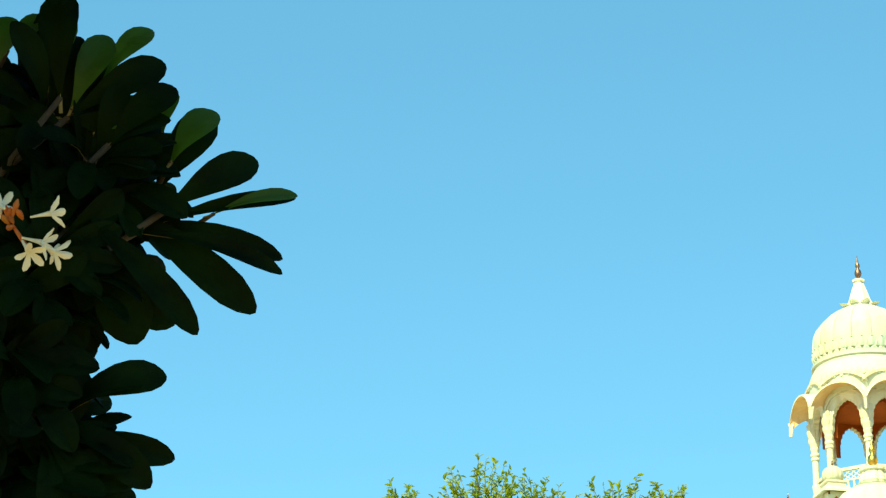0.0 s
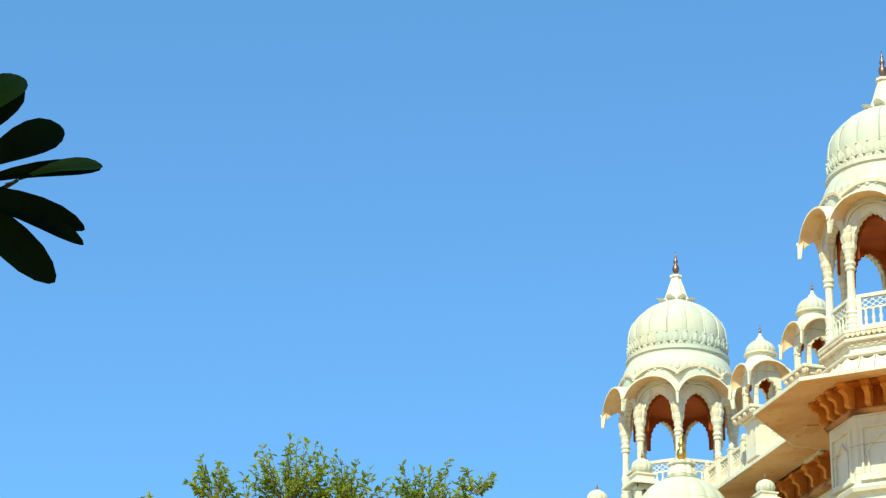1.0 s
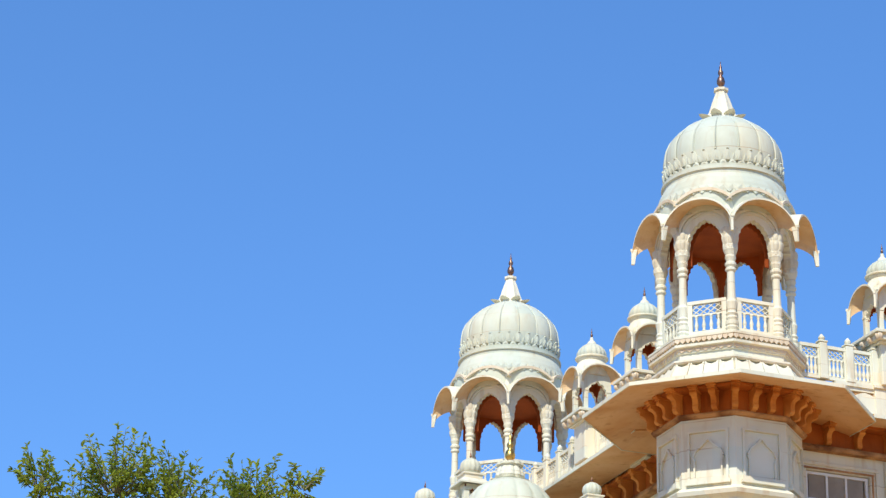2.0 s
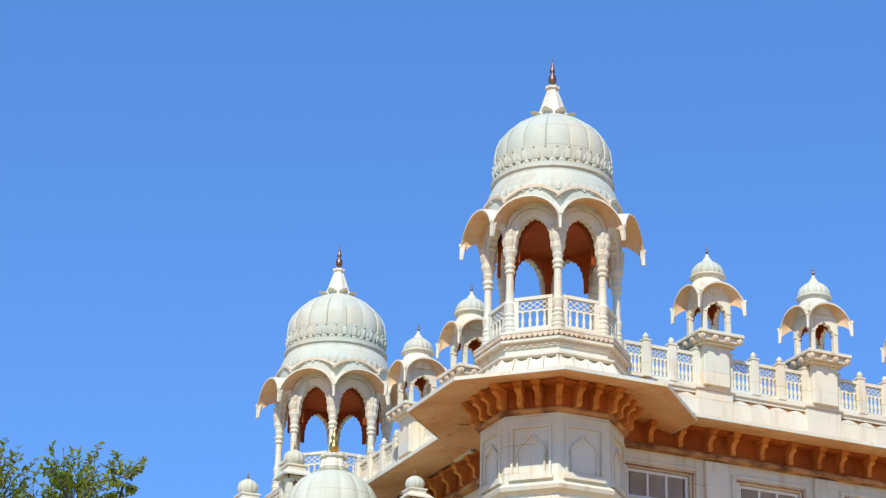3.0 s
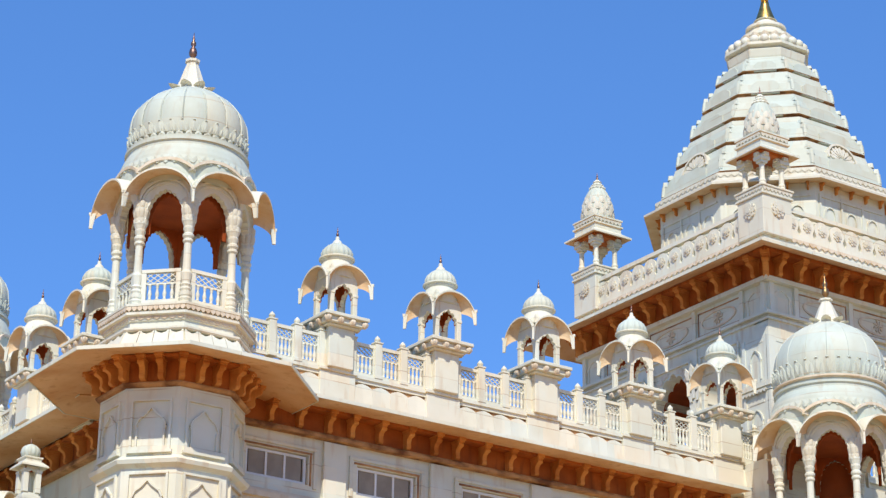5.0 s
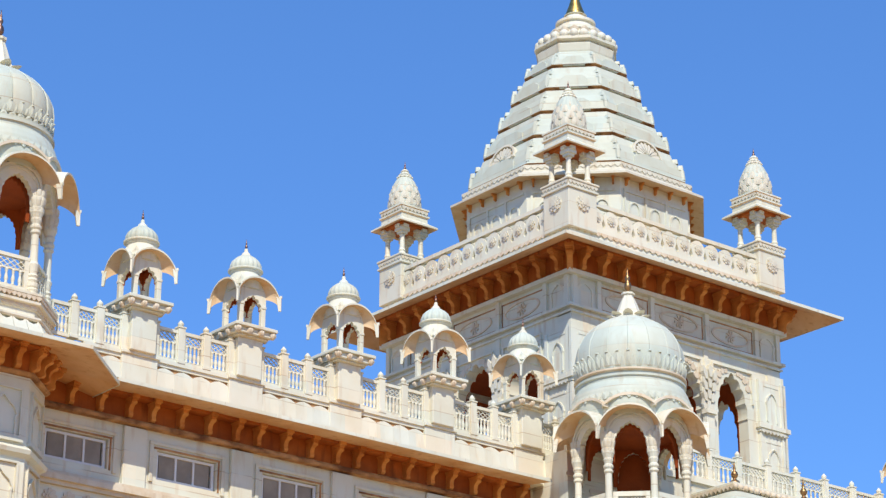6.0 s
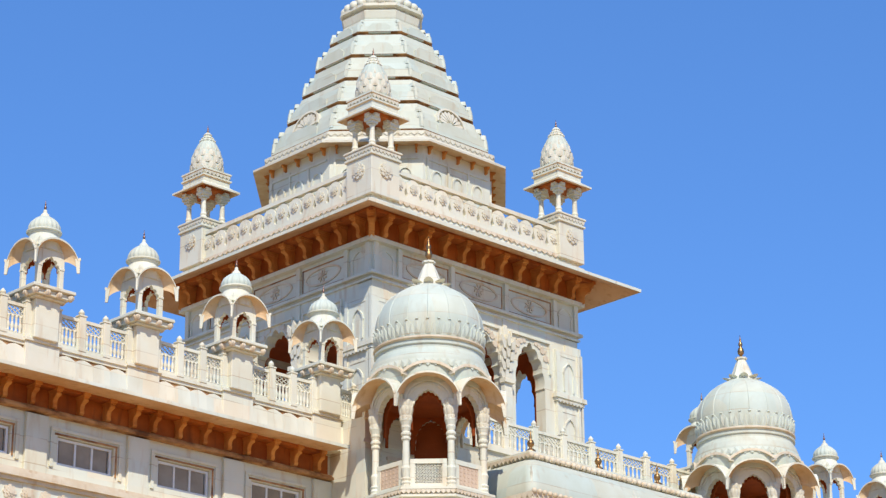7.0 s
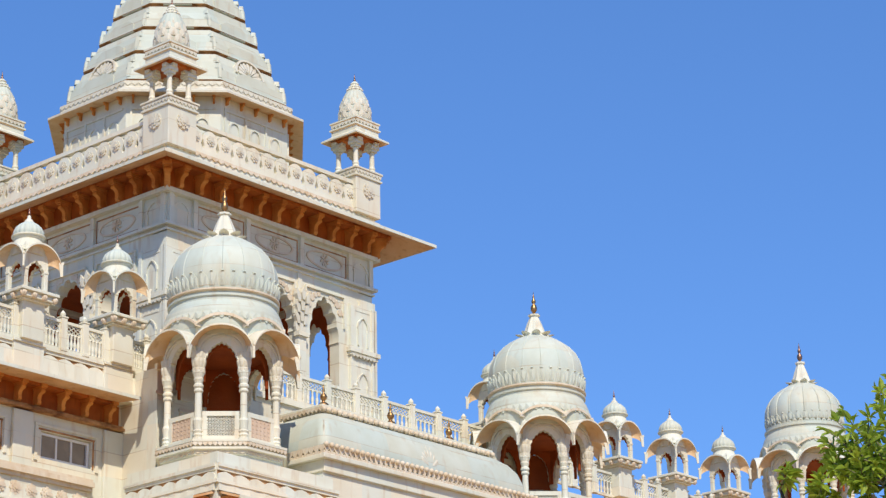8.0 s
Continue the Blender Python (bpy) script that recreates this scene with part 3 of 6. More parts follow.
def kiosk(m, label, scale=1.0):
    """A small square parapet kiosk on a pedestal: 4.1 m from the pedestal's foot to the tip; z 0 is the foot."""
    top = thing("parapet_kiosk", m, label, "kiosk", "small kiosks along the parapet")
    bm = boxes((-0.40, -0.39, 0.0, 0.40, 0.40, 1.16), bevel=0.02)
    part("pedestal", bm, MARBLE, top)
    bm = boxes((-0.50, -0.50, 1.14, 0.50, 0.50, 1.20), (-0.60, -0.60, 1.20, 0.60, 0.60, 1.36), (-0.70, -0.70, 1.36, 0.70, 0.70, 1.46), bevel=0.015)
    part("slab", bm, MARBLE, top)
    knob = None
    for k in range(4):
        for x in (-0.58, -0.19, 0.19):
            mm = turned(k, 4) @ pose(x, -0.59, 1.27)
            if knob is None:
                bm = lathe(bmesh.new(), [(0.03, -0.10, 0), (0.07, -0.07), (0.115, 0.0), (0.11, 0.05), (0.08, 0.08, 0)], 36, 6, 0.22)
                knob = part("lotus_boss", bm, CARVED, top, m=mm, smooth=True)
            else:
                share(knob, mm)
    c = 0.37
    post = None
    for x, y in ((-c, -c), (c, -c), (c, c), (-c, c)):
        if post is None:
            bm = boxes((-0.075, -0.075, 0, 0.075, 0.075, 0.08), (-0.07, -0.07, 0.08, 0.07, 0.07, 0.62), (-0.085, -0.085, 0.62, 0.085, 0.085, 0.70), bevel=0.012)
            post = part("post", bm, MARBLE, top, m=pose(x, y, 1.46))
        else:
            share(post, pose(x, y, 1.46))
    for k in range(4):
        if k == 0:
            bm = bmesh.new()
            arch_panel(bm, c + 0.07, 2.02, 2.85, cusped(c - 0.075, 2.04, 0.34, 5, 30, 0.14), 0.12, Matrix.Translation((0, -c, 0)))
            arch = part("arch", bm, MARBLE, top)
            # the kiosk's inner shade is coloured onto this thin lining
            bm = bmesh.new()
            arch_panel(bm, c - 0.01, 2.02, 2.6, cusped(c - 0.08, 2.035, 0.34, 5, 30, 0.14), 0.015, Matrix.Translation((0, -c + 0.072, 0)))
            lining = part("arch_lining", bm, INNER, top, "red-brown shade-coloured inner face")
            bm = bmesh.new()
            hood(bm, 4, 0.50, 1.04, 2.38, 2.08, 2.84, 2.84, Matrix.Identity(4), 0.05, 18, 7)
            eave = part("curved_eave", bm, MARBLE, top)
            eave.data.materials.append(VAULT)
        else:
            share(arch, turned(k, 4))
            share(lining, turned(k, 4))
            share(eave, turned(k, 4))
    drop = part("eave_drop", eave_drop(1.02, 2.02, 2.44, 0.085), MARBLE, top, m=pose(0, 0, 0, 0, 0, 45))
    for k in range(1, 4):
        share(drop, pose(0, 0, 0, 0, 0, 45 + 90 * k))
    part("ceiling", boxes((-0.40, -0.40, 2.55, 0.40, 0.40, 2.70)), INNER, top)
    bm = lathe(bmesh.new(), [(0.50, 2.62), (0.53, 2.84), (0.45, 3.02), (0.40, 3.12), (0.44, 3.17), (0.44, 3.22), (0.36, 3.24)], 28)
    # a small leaf over each corner between two eaves
    for k in range(4):
        c45 = Matrix.Rotation(radians(45 + 90 * k), 4, "Z")
        v = [bm.verts.new(c45 @ Vector(p)) for p in ((0.50, -0.17, 2.74), (0.50, 0.17, 2.74), (0.66, 0, 2.66), (0.54, 0, 2.98))]
        for f in ((0, 2, 3), (2, 1, 3), (0, 1, 2)):
            bm.faces.new([v[i] for i in f])
    part("drum", bm, MARBLE, top)
    bm = lathe(bmesh.new(), [(0.42, 3.23), (0.46, 3.30), (0.455, 3.40), (0.40, 3.52), (0.30, 3.62), (0.18, 3.70), (0.10, 3.74)], 72, 18, 0.09, power=0.6)
    part("dome", bm, DOME_MARBLE, top, smooth=True)
    bm = lathe(bmesh.new(), [(0.44, 3.20), (0.50, 3.22), (0.50, 3.26), (0.44, 3.28)], 28)
    lathe(bm, [(0.15, 3.70), (0.12, 3.78), (0.06, 3.84), (0.05, 3.92), (0.03, 3.94)], 10)
    part("dome_ring", bm, MARBLE, top)
    bm = bmesh.new()
    finial(bm, 3.92, 4.22, 0.04)
    part("finial", bm, COPPER, top, "dark metal finial", smooth=True)
    return top


def bracket_mesh():
    """A short scrolled bracket: a block on top, an S-curved body and a rolled foot, widening upwards."""
    pts = [(0, -0.10), (0.50, -0.10), (0.54, -0.20), (0.52, -0.30), (0.44, -0.35), (0.36, -0.40), (0.32, -0.50), (0.31, -0.60), (0.33, -0.66), (0.32, -0.74), (0.24, -0.80), (0.14, -0.80), (0.10, -0.84), (0.0, -0.84)]
    bm = bmesh.new()
    turn = Matrix.Rotation(radians(90), 4, "Z")
    extrude(bm, [(-x, z) for x, z in pts], 0.19, turn @ Matrix.Translation((0, -0.095, 0)))
    box(bm, -0.15, -0.66, -0.11, 0.15, 0.0, 0.03)
    box(bm, -0.125, -0.59, -0.17, 0.125, 0.0, -0.11)
    # roll at the head
    ring = [(0.085 * math.cos(2 * math.pi * k / 10) - 0.47, 0.085 * math.sin(2 * math.pi * k / 10) - 0.25) for k in range(10)]
    extrude(bm, ring, 0.23, turn @ Matrix.Translation((0, -0.115, 0)))
    return bm


BRACKETS = []


def bracket(parent, x, y, z, turn, size=1.0):
    """A scrolled bracket that sticks out along -y turned by turn."""
    m = pose(x, y, z, 0, 0, turn) @ Matrix.Diagonal((size, size, size, 1))
    if not BRACKETS:
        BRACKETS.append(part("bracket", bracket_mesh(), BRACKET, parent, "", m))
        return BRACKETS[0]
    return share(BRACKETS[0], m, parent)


def rim_strip(m, span, r, z, thick, n):
    """A thin upright strip along the outer edge of an n-sided eave, between two shares of a side."""
    bm = bmesh.new()
    t, c = math.tan(math.pi / n), math.cos(math.pi / n)
    v = [[bm.verts.new(m @ Vector((u * q * c * t, -q * c, h))) for q, h in ((r + 0.002, z - 0.012), (r + 0.035, z - 0.012), (r + 0.035, z + thick + 0.015), (r + 0.002, z + thick + 0.015))] for u in span]
    for i in range(4):
        j = (i + 1) % 4
        bm.faces.new((v[0][i], v[0][j], v[1][j], v[1][i]))
    bm.faces.new(v[0])
    bm.faces.new(v[1][::-1])
    return bm


def straight_eave(name, a, b, out, z_in, z_out, label, thick=0.07, slabs=0):
    """A sloping stone eave from a to b (x, y), leaning towards out, with its soffit below."""
    top = thing(name, Matrix.Identity(4), label, "eave", kind="structure")
    ax, ay = a
    bx, by = b
    ox, oy = out
    n = slabs or max(1, round(math.hypot(bx - ax, by - ay) / 1.72))
    for k in range(n):
        p, q = k / n, (k + 1) / n
        bm = bmesh.new()
        g = 0.004
        dx, dy = (bx - ax), (by - ay)
        L = math.hypot(dx, dy)
        p, q = p + g / L, q - g / L
        rows = [(ax + dx * p, ay + dy * p), (ax + dx * q, ay + dy * q)]
        v = []
        for x, y in rows:
            v.append([bm.verts.new((x, y, z_in)), bm.verts.new((x + ox, y + oy, z_out)), bm.verts.new((x + ox, y + oy, z_out + thick)), bm.verts.new((x, y, z_in + thick))])
        for i in range(4):
            j = (i + 1) % 4
            bm.faces.new((v[0][i], v[0][j], v[1][j], v[1][i]))
        bm.faces.new(v[0])
        bm.faces.new(v[1][::-1])
        part("eave_slab", bm, EAVE, top)
        k2 = 0.03 / math.hypot(ox, oy)
        bm = bmesh.new()
        v = []
        for x, y in rows:
            v.append([bm.verts.new((x + ox * f, y + oy * f, z)) for f, z in ((1.001, z_out - 0.012), (1 + k2, z_out - 0.012), (1 + k2, z_out + thick + 0.015), (1.001, z_out + thick + 0.015))])
        for i in range(4):
            j = (i + 1) % 4
            bm.faces.new((v[0][i], v[0][j], v[1][j], v[1][i]))
        bm.faces.new(v[0])
        bm.faces.new(v[1][::-1])
        part("eave_rim", bm, MARBLE, top, "white weathered rim")
    return top


# marble with stain streaks; the underside's warm bounce is put into its colour
EAVE = material("eave_slab_stone", (0.74, 0.465, 0.245), (0.62, 0.32, 0.13), 0.7, 0.8, 0.2, 16, streak=(0.44, 0.18, 0.05))


# ---- ground and building ----
bm = bmesh.new()
N = 60
grid = [[bm.verts.new(((i / N * 2 - 1) ** 3 * 2500, (j / N * 2 - 1) ** 3 * 2500, 0)) for i in range(N + 1)] for j in range(N + 1)]
for j in range(N):
    for i in range(N):
        bm.faces.new((grid[j][i], grid[j][i + 1], grid[j + 1][i + 1], grid[j + 1][i]))
for row in grid:
    for v in row:
        far = math.hypot(v.co.x, v.co.y)
        v.co.z = noise.noise(v.co * 0.01) * min(far, 400) * 0.004
tagged(part("ground", bm, EARTH), "dry brown garden ground with sparse grass", "ground", kind="structure")

WALL_Y, WALL_X = 53.2, 27.9        # outer faces of the front and side walls
ROOF = 22.45
C_X = 55.2                         # middle of the front


def masonry(name, rows, mat, label, bevel=0.0):
    return tagged(part(name, boxes(*rows, bevel=bevel), mat), label, "wall", kind="structure")


def wing_wall(name, x0, x1, centres):
    """A front wall with a row of window openings through it."""
    z0, z1, hw, d = 19.40, 20.22, 0.96, 0.45
    rows = [(x0, WALL_Y, 0, x1, WALL_Y + d, z0), (x0, WALL_Y, z1, x1, WALL_Y + d, ROOF)]
    edge = x0
    for c in centres:
        rows.append((edge, WALL_Y, z0, c - hw, WALL_Y + d, z1))
        edge = c + hw
    rows.append((edge, WALL_Y, z0, x1, WALL_Y + d, z1))
    return masonry(name, rows, MARBLE, "white marble front wall with warm stains")


LEFT_WINDOWS = [30.72 + 3.45 * k for k in range(5)]
RIGHT_WINDOWS = [2 * C_X - 0.2 - x for x in LEFT_WINDOWS]
wing_wall("wall_front_wing_1", 27.9, 46.6, LEFT_WINDOWS[:5])
wing_wall("wall_front_wing_2", 63.6, 82.5, sorted(RIGHT_WINDOWS)[:5])
masonry("wall_side_1", [(WALL_X, WALL_Y + 0.45, 0, WALL_X + 0.45, 72, ROOF)], MARBLE, "white marble side wall with warm stains")
masonry("wall_side_2", [(82.0, WALL_Y + 0.45, 0, 82.5, 72, ROOF)], MARBLE, "white marble side wall")
masonry("wall_back", [(27.9, 72, 0, 82.5, 72.5, ROOF)], MARBLE, "white marble back wall")
masonry("roof_deck", [(28.4, 53.7, ROOF - 0.3, 81.9, 71.9, ROOF - 0.02)], TERRACE, "flat roof terrace of dull lime plaster")
# middle block, which stands forward of the wings
masonry("wall_middle_block", [(46.6, 51.6, 0, 63.6, 53.64, ROOF)], MARBLE, "white marble block that stands forward of the wings")


def window(c):
    top = thing("window", pose(c, WALL_Y + 0.10, 19.42), "white framed three-pane window with dusty dark glass", "window", "upper windows of the front", "structure")
    bm = boxes((-0.94, 0, 0, 0.94, 0.08, 0.07), (-0.94, 0, 0.71, 0.94, 0.08, 0.78), (-0.94, 0, 0.07, -0.86, 0.08, 0.71), (0.86, 0, 0.07, 0.94, 0.08, 0.71),
               (-0.315, 0.01, 0.07, -0.255, 0.07, 0.71), (0.255, 0.01, 0.07, 0.315, 0.07, 0.71))
    part("window_frame", bm, PAINT, top, "white painted frame")
    for x in (-0.56, 0.0, 0.56):
        bm = boxes((x - 0.25, 0.045, 0.07, x + 0.25, 0.06, 0.71))
        pane = part("pane", bm, GLASS, top, "dusty dark glass pane")
    bm = boxes((-1.22, -0.15, 0.92, 1.22, -0.06, 1.02), (-1.22, -0.15, -0.12, -1.10, -0.06, 0.92), (1.10, -0.15, -0.12, 1.22, -0.06, 0.92), bevel=0.012)
    part("window_surround", bm, MARBLE, top)
    bm = boxes((-1.06, -0.13, 0.82, 1.06, -0.06, 0.87), (1.00, -0.13, -0.04, 1.04, -0.06, 0.82))
    part("window_edging", bm, LINE, top, "brown weathered edging")
    return top


for c in LEFT_WINDOWS[:5] + sorted(RIGHT_WINDOWS)[:5]:
    window(c)


def pilaster(x, y0, group="pilasters of the front"):
    top = thing("pilaster", pose(x, y0, 0), "flat white marble pilaster under a ledge", "pilaster", group, "structure")
    part("shaft", boxes((-0.36, -0.12, 0, 0.36, 0, 20.67), bevel=0.015), MARBLE, top)


for k in range(5):
    pilaster(32.45 + 3.45 * k, WALL_Y)

# ledge under the windows, cornice under the brackets
bm = boxes((28.8, WALL_Y - 0.30, 18.77, 45.4, WALL_Y, 18.92), (28.8, WALL_Y - 0.22, 18.92, 45.4, WALL_Y, 19.02), (28.8, WALL_Y - 0.2, 18.66, 45.4, WALL_Y, 18.77))
tagged(part("trim_ledge", bm, CARVED), "projecting marble ledge below the windows", "ledge", kind="structure")
bm = boxes((28.8, WALL_Y - 0.26, 20.71, 46.55, WALL_Y, 20.79), (28.8, WALL_Y - 0.18, 20.79, 46.55, WALL_Y, 20.86), (WALL_X - 0.26, 53.8, 20.68, WALL_X, 70, 20.76), (WALL_X - 0.2, 53.8, 20.76, WALL_X, 70, 20.86))
tagged(part("trim_cornice", bm, LINE), "weathered brown stone cornice under the brackets", "cornice", kind="structure")



def carved_band():
    """A band of round flowers between mouldings, under the ledge of the front."""
    top = thing("carved_band", pose(29.6, WALL_Y - 0.04, 18.30), "marble band of round carved flowers below the ledge", "frieze", kind="structure")
    part("backing", boxes((0, -0.10, -0.34, 15.7, 0.04, -0.26), (0, -0.05, -0.26, 15.7, 0.04, 0.355)), MARBLE, top)
    rose = None
    for k in range(27):
        m = pose(0.35 + 0.575 * k, -0.05, 0.04)
        if rose is None:
            bm = bmesh.new()
            flower(bm, 0, 0, 0.22, 8, 0.05, Matrix.Translation((0, -0.04, 0)))
            rose = part("rosette", bm, CARVED, top, m=m)
        else:
            share(rose, m)


carved_band()

# ---- eaves with brackets ----
front_eave = straight_eave("eave_front", (31.0, WALL_Y), (46.1, WALL_Y), (0, -1.45), 21.54, 21.36, "stained marble eave with warm bounce in its colour, over scrolled stone brackets")
for k in range(-1, 5):
    for d in (-1.27, -0.36, 0.36, 1.27):
        if 29.2 < 32.55 + 3.45 * k + d < 46.3:
            bracket(front_eave, 32.55 + 3.45 * k + d, WALL_Y, 21.47, 0, 0.72)
# dark board between the brackets, coloured for the eave's shade
part("soffit", boxes((28.9, WALL_Y - 0.02, 20.86, 46.5, WALL_Y, 21.50), (31.0, WALL_Y - 0.40, 21.42, 46.08, WALL_Y, 21.51)), SOFFIT, front_eave, "brown stained stone with shade in its colour, behind the brackets")
side_eave = straight_eave("eave_side", (WALL_X, 55.5), (WALL_X, 65.3), (-1.95, 0), 21.66, 21.42, "stained marble eave with warm bounce in its colour, over scrolled stone brackets")
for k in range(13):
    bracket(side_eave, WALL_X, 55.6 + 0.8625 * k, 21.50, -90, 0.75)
# this side's board too has the eave's shade in its colour
part("soffit", boxes((WALL_X - 0.02, 54.4, 20.86, WALL_X, 67, 21.6), (WALL_X - 0.42, 55.1, 21.46, WALL_X, 65.3, 21.60), (WALL_X - 0.38, 54.6, 21.60, WALL_X, 66.4, 21.84)), SOFFIT, side_eave, "brown stained stone with shade in its colour, behind the brackets")
far_eave = straight_eave("eave_front_far", (64.6, WALL_Y), (79.9, WALL_Y), (0, -1.45), 21.54, 21.36, "stained marble eave with warm bounce in its colour, over scrolled stone brackets")
for k in range(17):
    bracket(far_eave, 65.2 + 0.8625 * k, WALL_Y, 21.47, 0, 0.72)


def frieze(name, length, m, label):
    """A band of upright leaf shapes between a ledge and the eave, 0.7 m high, along x, facing -y."""
    top = thing(name, m, label, "frieze", kind="structure")
    bm = boxes((0, 0, -0.16, length, 0.3, 0.66), (0, -0.05, 0.66, length, 0.3, 0.76), (0, -0.10, 0.76, length, 0.3, 0.86))
    part("backing", bm, MARBLE, top)
    # thin brown strip: the shadow behind the leaf tops, put into colour
    part("groove_band", boxes((0.01, -0.006, 0.52, length - 0.01, 0.01, 0.655)), LINE, top, "brown groove with shade in its colour")
    leaf = None
    n = max(1, round(length / 0.58))
    w = length / n
    for k in range(n):
        if leaf is None:
            bm = bmesh.new()
            rows = [(-0.497, 0), (-0.497, 0.84), (-0.26, 0.97), (0, 1.04), (0.26, 0.97), (0.497, 0.84), (0.497, 0)]
            f = [bm.verts.new((x * w, -0.045 - 0.06 * (1 - h) - 0.025 * abs(x), 0.06 + 0.56 * h)) for x, h in rows]
            b = [bm.verts.new((x * w, 0.01, 0.06 + 0.56 * h)) for x, h in rows]
            foot = bm.verts.new((0, -0.095, 0.06))
            bm.faces.new((f[0], f[1], f[2], f[3], foot))
            bm.faces.new((f[3], f[4], f[5], f[6], foot))
            for i in range(len(rows) - 1):
                bm.faces.new((f[i], f[i + 1], b[i + 1], b[i]))
            leaf = part("leaf_panel", bm, MARBLE, top, m=pose((k + 0.5) * w, 0, 0))
        else:
            share(leaf, pose((k + 0.5) * w, 0, 0))
    return top


PAR_Y, PAR_X = 52.8, 27.6
KIOSK_X = [32.13 + 3.45 * k for k in range(5)]
for k in range(4):
    frieze("frieze", 3.45 - 1.1, pose(KIOSK_X[k] + 0.55, PAR_Y - 0.12, 21.70), "band of leaf-shaped marble panels under the balustrade")
frieze("frieze", 1.2, pose(30.4, PAR_Y - 0.12, 21.70), "band of leaf-shaped marble panels under the balustrade")
frieze("frieze", 0.8, pose(46.0, PAR_Y - 0.12, 21.70), "band of leaf-shaped marble panels under the balustrade")
SIDE_Y = [58.36, 62.09]
for y0, y1 in ((55.4, 57.8), (58.9, 61.5), (62.7, 66.2)):
    frieze("frieze", y1 - y0, pose(PAR_X - 0.12, y1, 21.70, 0, 0, -90), "band of leaf-shaped marble panels under the balustrade")


def parapet_base(x, y):
    top = thing("parapet_pier", pose(x, y, 21.68), "plain white marble pier below a kiosk", "pier", "piers of the parapet", "structure")
    part("block", boxes((-0.56, -0.24, -0.16, 0.56, 0.35, 0.80), (-0.60, -0.30, 0.80, 0.60, 0.45, 0.90), bevel=0.012), MARBLE, top)
    return top


for x in KIOSK_X:
    parapet_base(x, PAR_Y)
for y in SIDE_Y:
    parapet_base(PAR_X, y).matrix_basis = pose(PAR_X, y, 21.68, 0, 0, -90)

first = kiosk(pose(KIOSK_X[0], PAR_Y, 22.57), "white marble square kiosk with curved eaves and ribbed dome")
for x, y in [(x, PAR_Y) for x in KIOSK_X[1:]] + [(PAR_X, y) for y in SIDE_Y] + [(70.52, 52.5), (74.07, 52.5), (77.64, 52.5), (63.25, 52.3)]:
    copy_thing(first, pose(x, y, 22.57))


def balustrade(a, b, z, panels, ends=(True, True)):
    """A run of pierced panels between posts, from a to b."""
    ax, ay = a
    bx, by = b
    L = math.hypot(bx - ax, by - ay)
    turn = math.degrees(math.atan2(by - ay, bx - ax))
    top = thing("balustrade", pose(ax, ay, z, 0, 0, turn), "white marble balustrade with lattice and small balusters", "balustrade", "balustrades of the roof")
    step = L / panels
    post = None
    for k in range(panels + 1):
        if (k == 0 and not ends[0]) or (k == panels and not ends[1]):
            continue
        if post is None:
            bm = boxes((-0.11, -0.10, 0, 0.11, 0.10, 1.02), (-0.13, -0.12, 0, 0.13, 0.12, 0.10), (-0.13, -0.12, 1.02, 0.13, 0.12, 1.07), bevel=0.01)
            lathe(bm, [(0.05, 1.06), (0.085, 1.12), (0.09, 1.17), (0.05, 1.23), (0.015, 1.27)], 10)
            post = part("post", bm, MARBLE, top, m=pose(k * step, 0, 0))
        else:
            share(post, pose(k * step, 0, 0))
    for k in range(panels):
        baluster_panel(step - 0.22, 0.95, top, pose((k + 0.5) * step, 0, 0.0), BALUSTER, bars=5 if step > 0.9 else 4)
    return top


BZ = 22.56
for k in range(4):
    balustrade((KIOSK_X[k] + 0.48, PAR_Y - 0.12), (KIOSK_X[k + 1] - 0.48, PAR_Y - 0.12), BZ, 3)
balustrade((29.30, PAR_Y - 0.12), (KIOSK_X[0] - 0.48, PAR_Y - 0.12), BZ, 3, (False, True))
balustrade((KIOSK_X[4] + 0.48, PAR_Y - 0.12), (47.1, PAR_Y - 0.12), BZ, 1)
for y0, y1, n in ((55.3, SIDE_Y[0] - 0.48, 3), (SIDE_Y[0] + 0.48, SIDE_Y[1] - 0.48, 3), (SIDE_Y[1] + 0.48, 66.4, 4)):
    balustrade((PAR_X, y1), (PAR_X, y0), BZ, n)
for x0, x1 in ((71.3, 73.9), (74.8, 77.5), (66.5, 70.3), (78.4, 81.0)):
    balustrade((x0, 52.5), (x1, 52.5), BZ, 3)
balustrade((47.3, 51.75), (62.2, 51.75), BZ, 11)
balustrade((47.1, PAR_Y - 0.23), (47.1, 51.75), BZ, 1, (False, False))
masonry("trim_middle_ledge", [(46.5, 51.50, 22.36, 63.7, 51.62, 22.54), (46.5, 51.55, 21.62, 63.7, 51.6, 21.72)], MARBLE, "marble ledge under the middle balustrade")


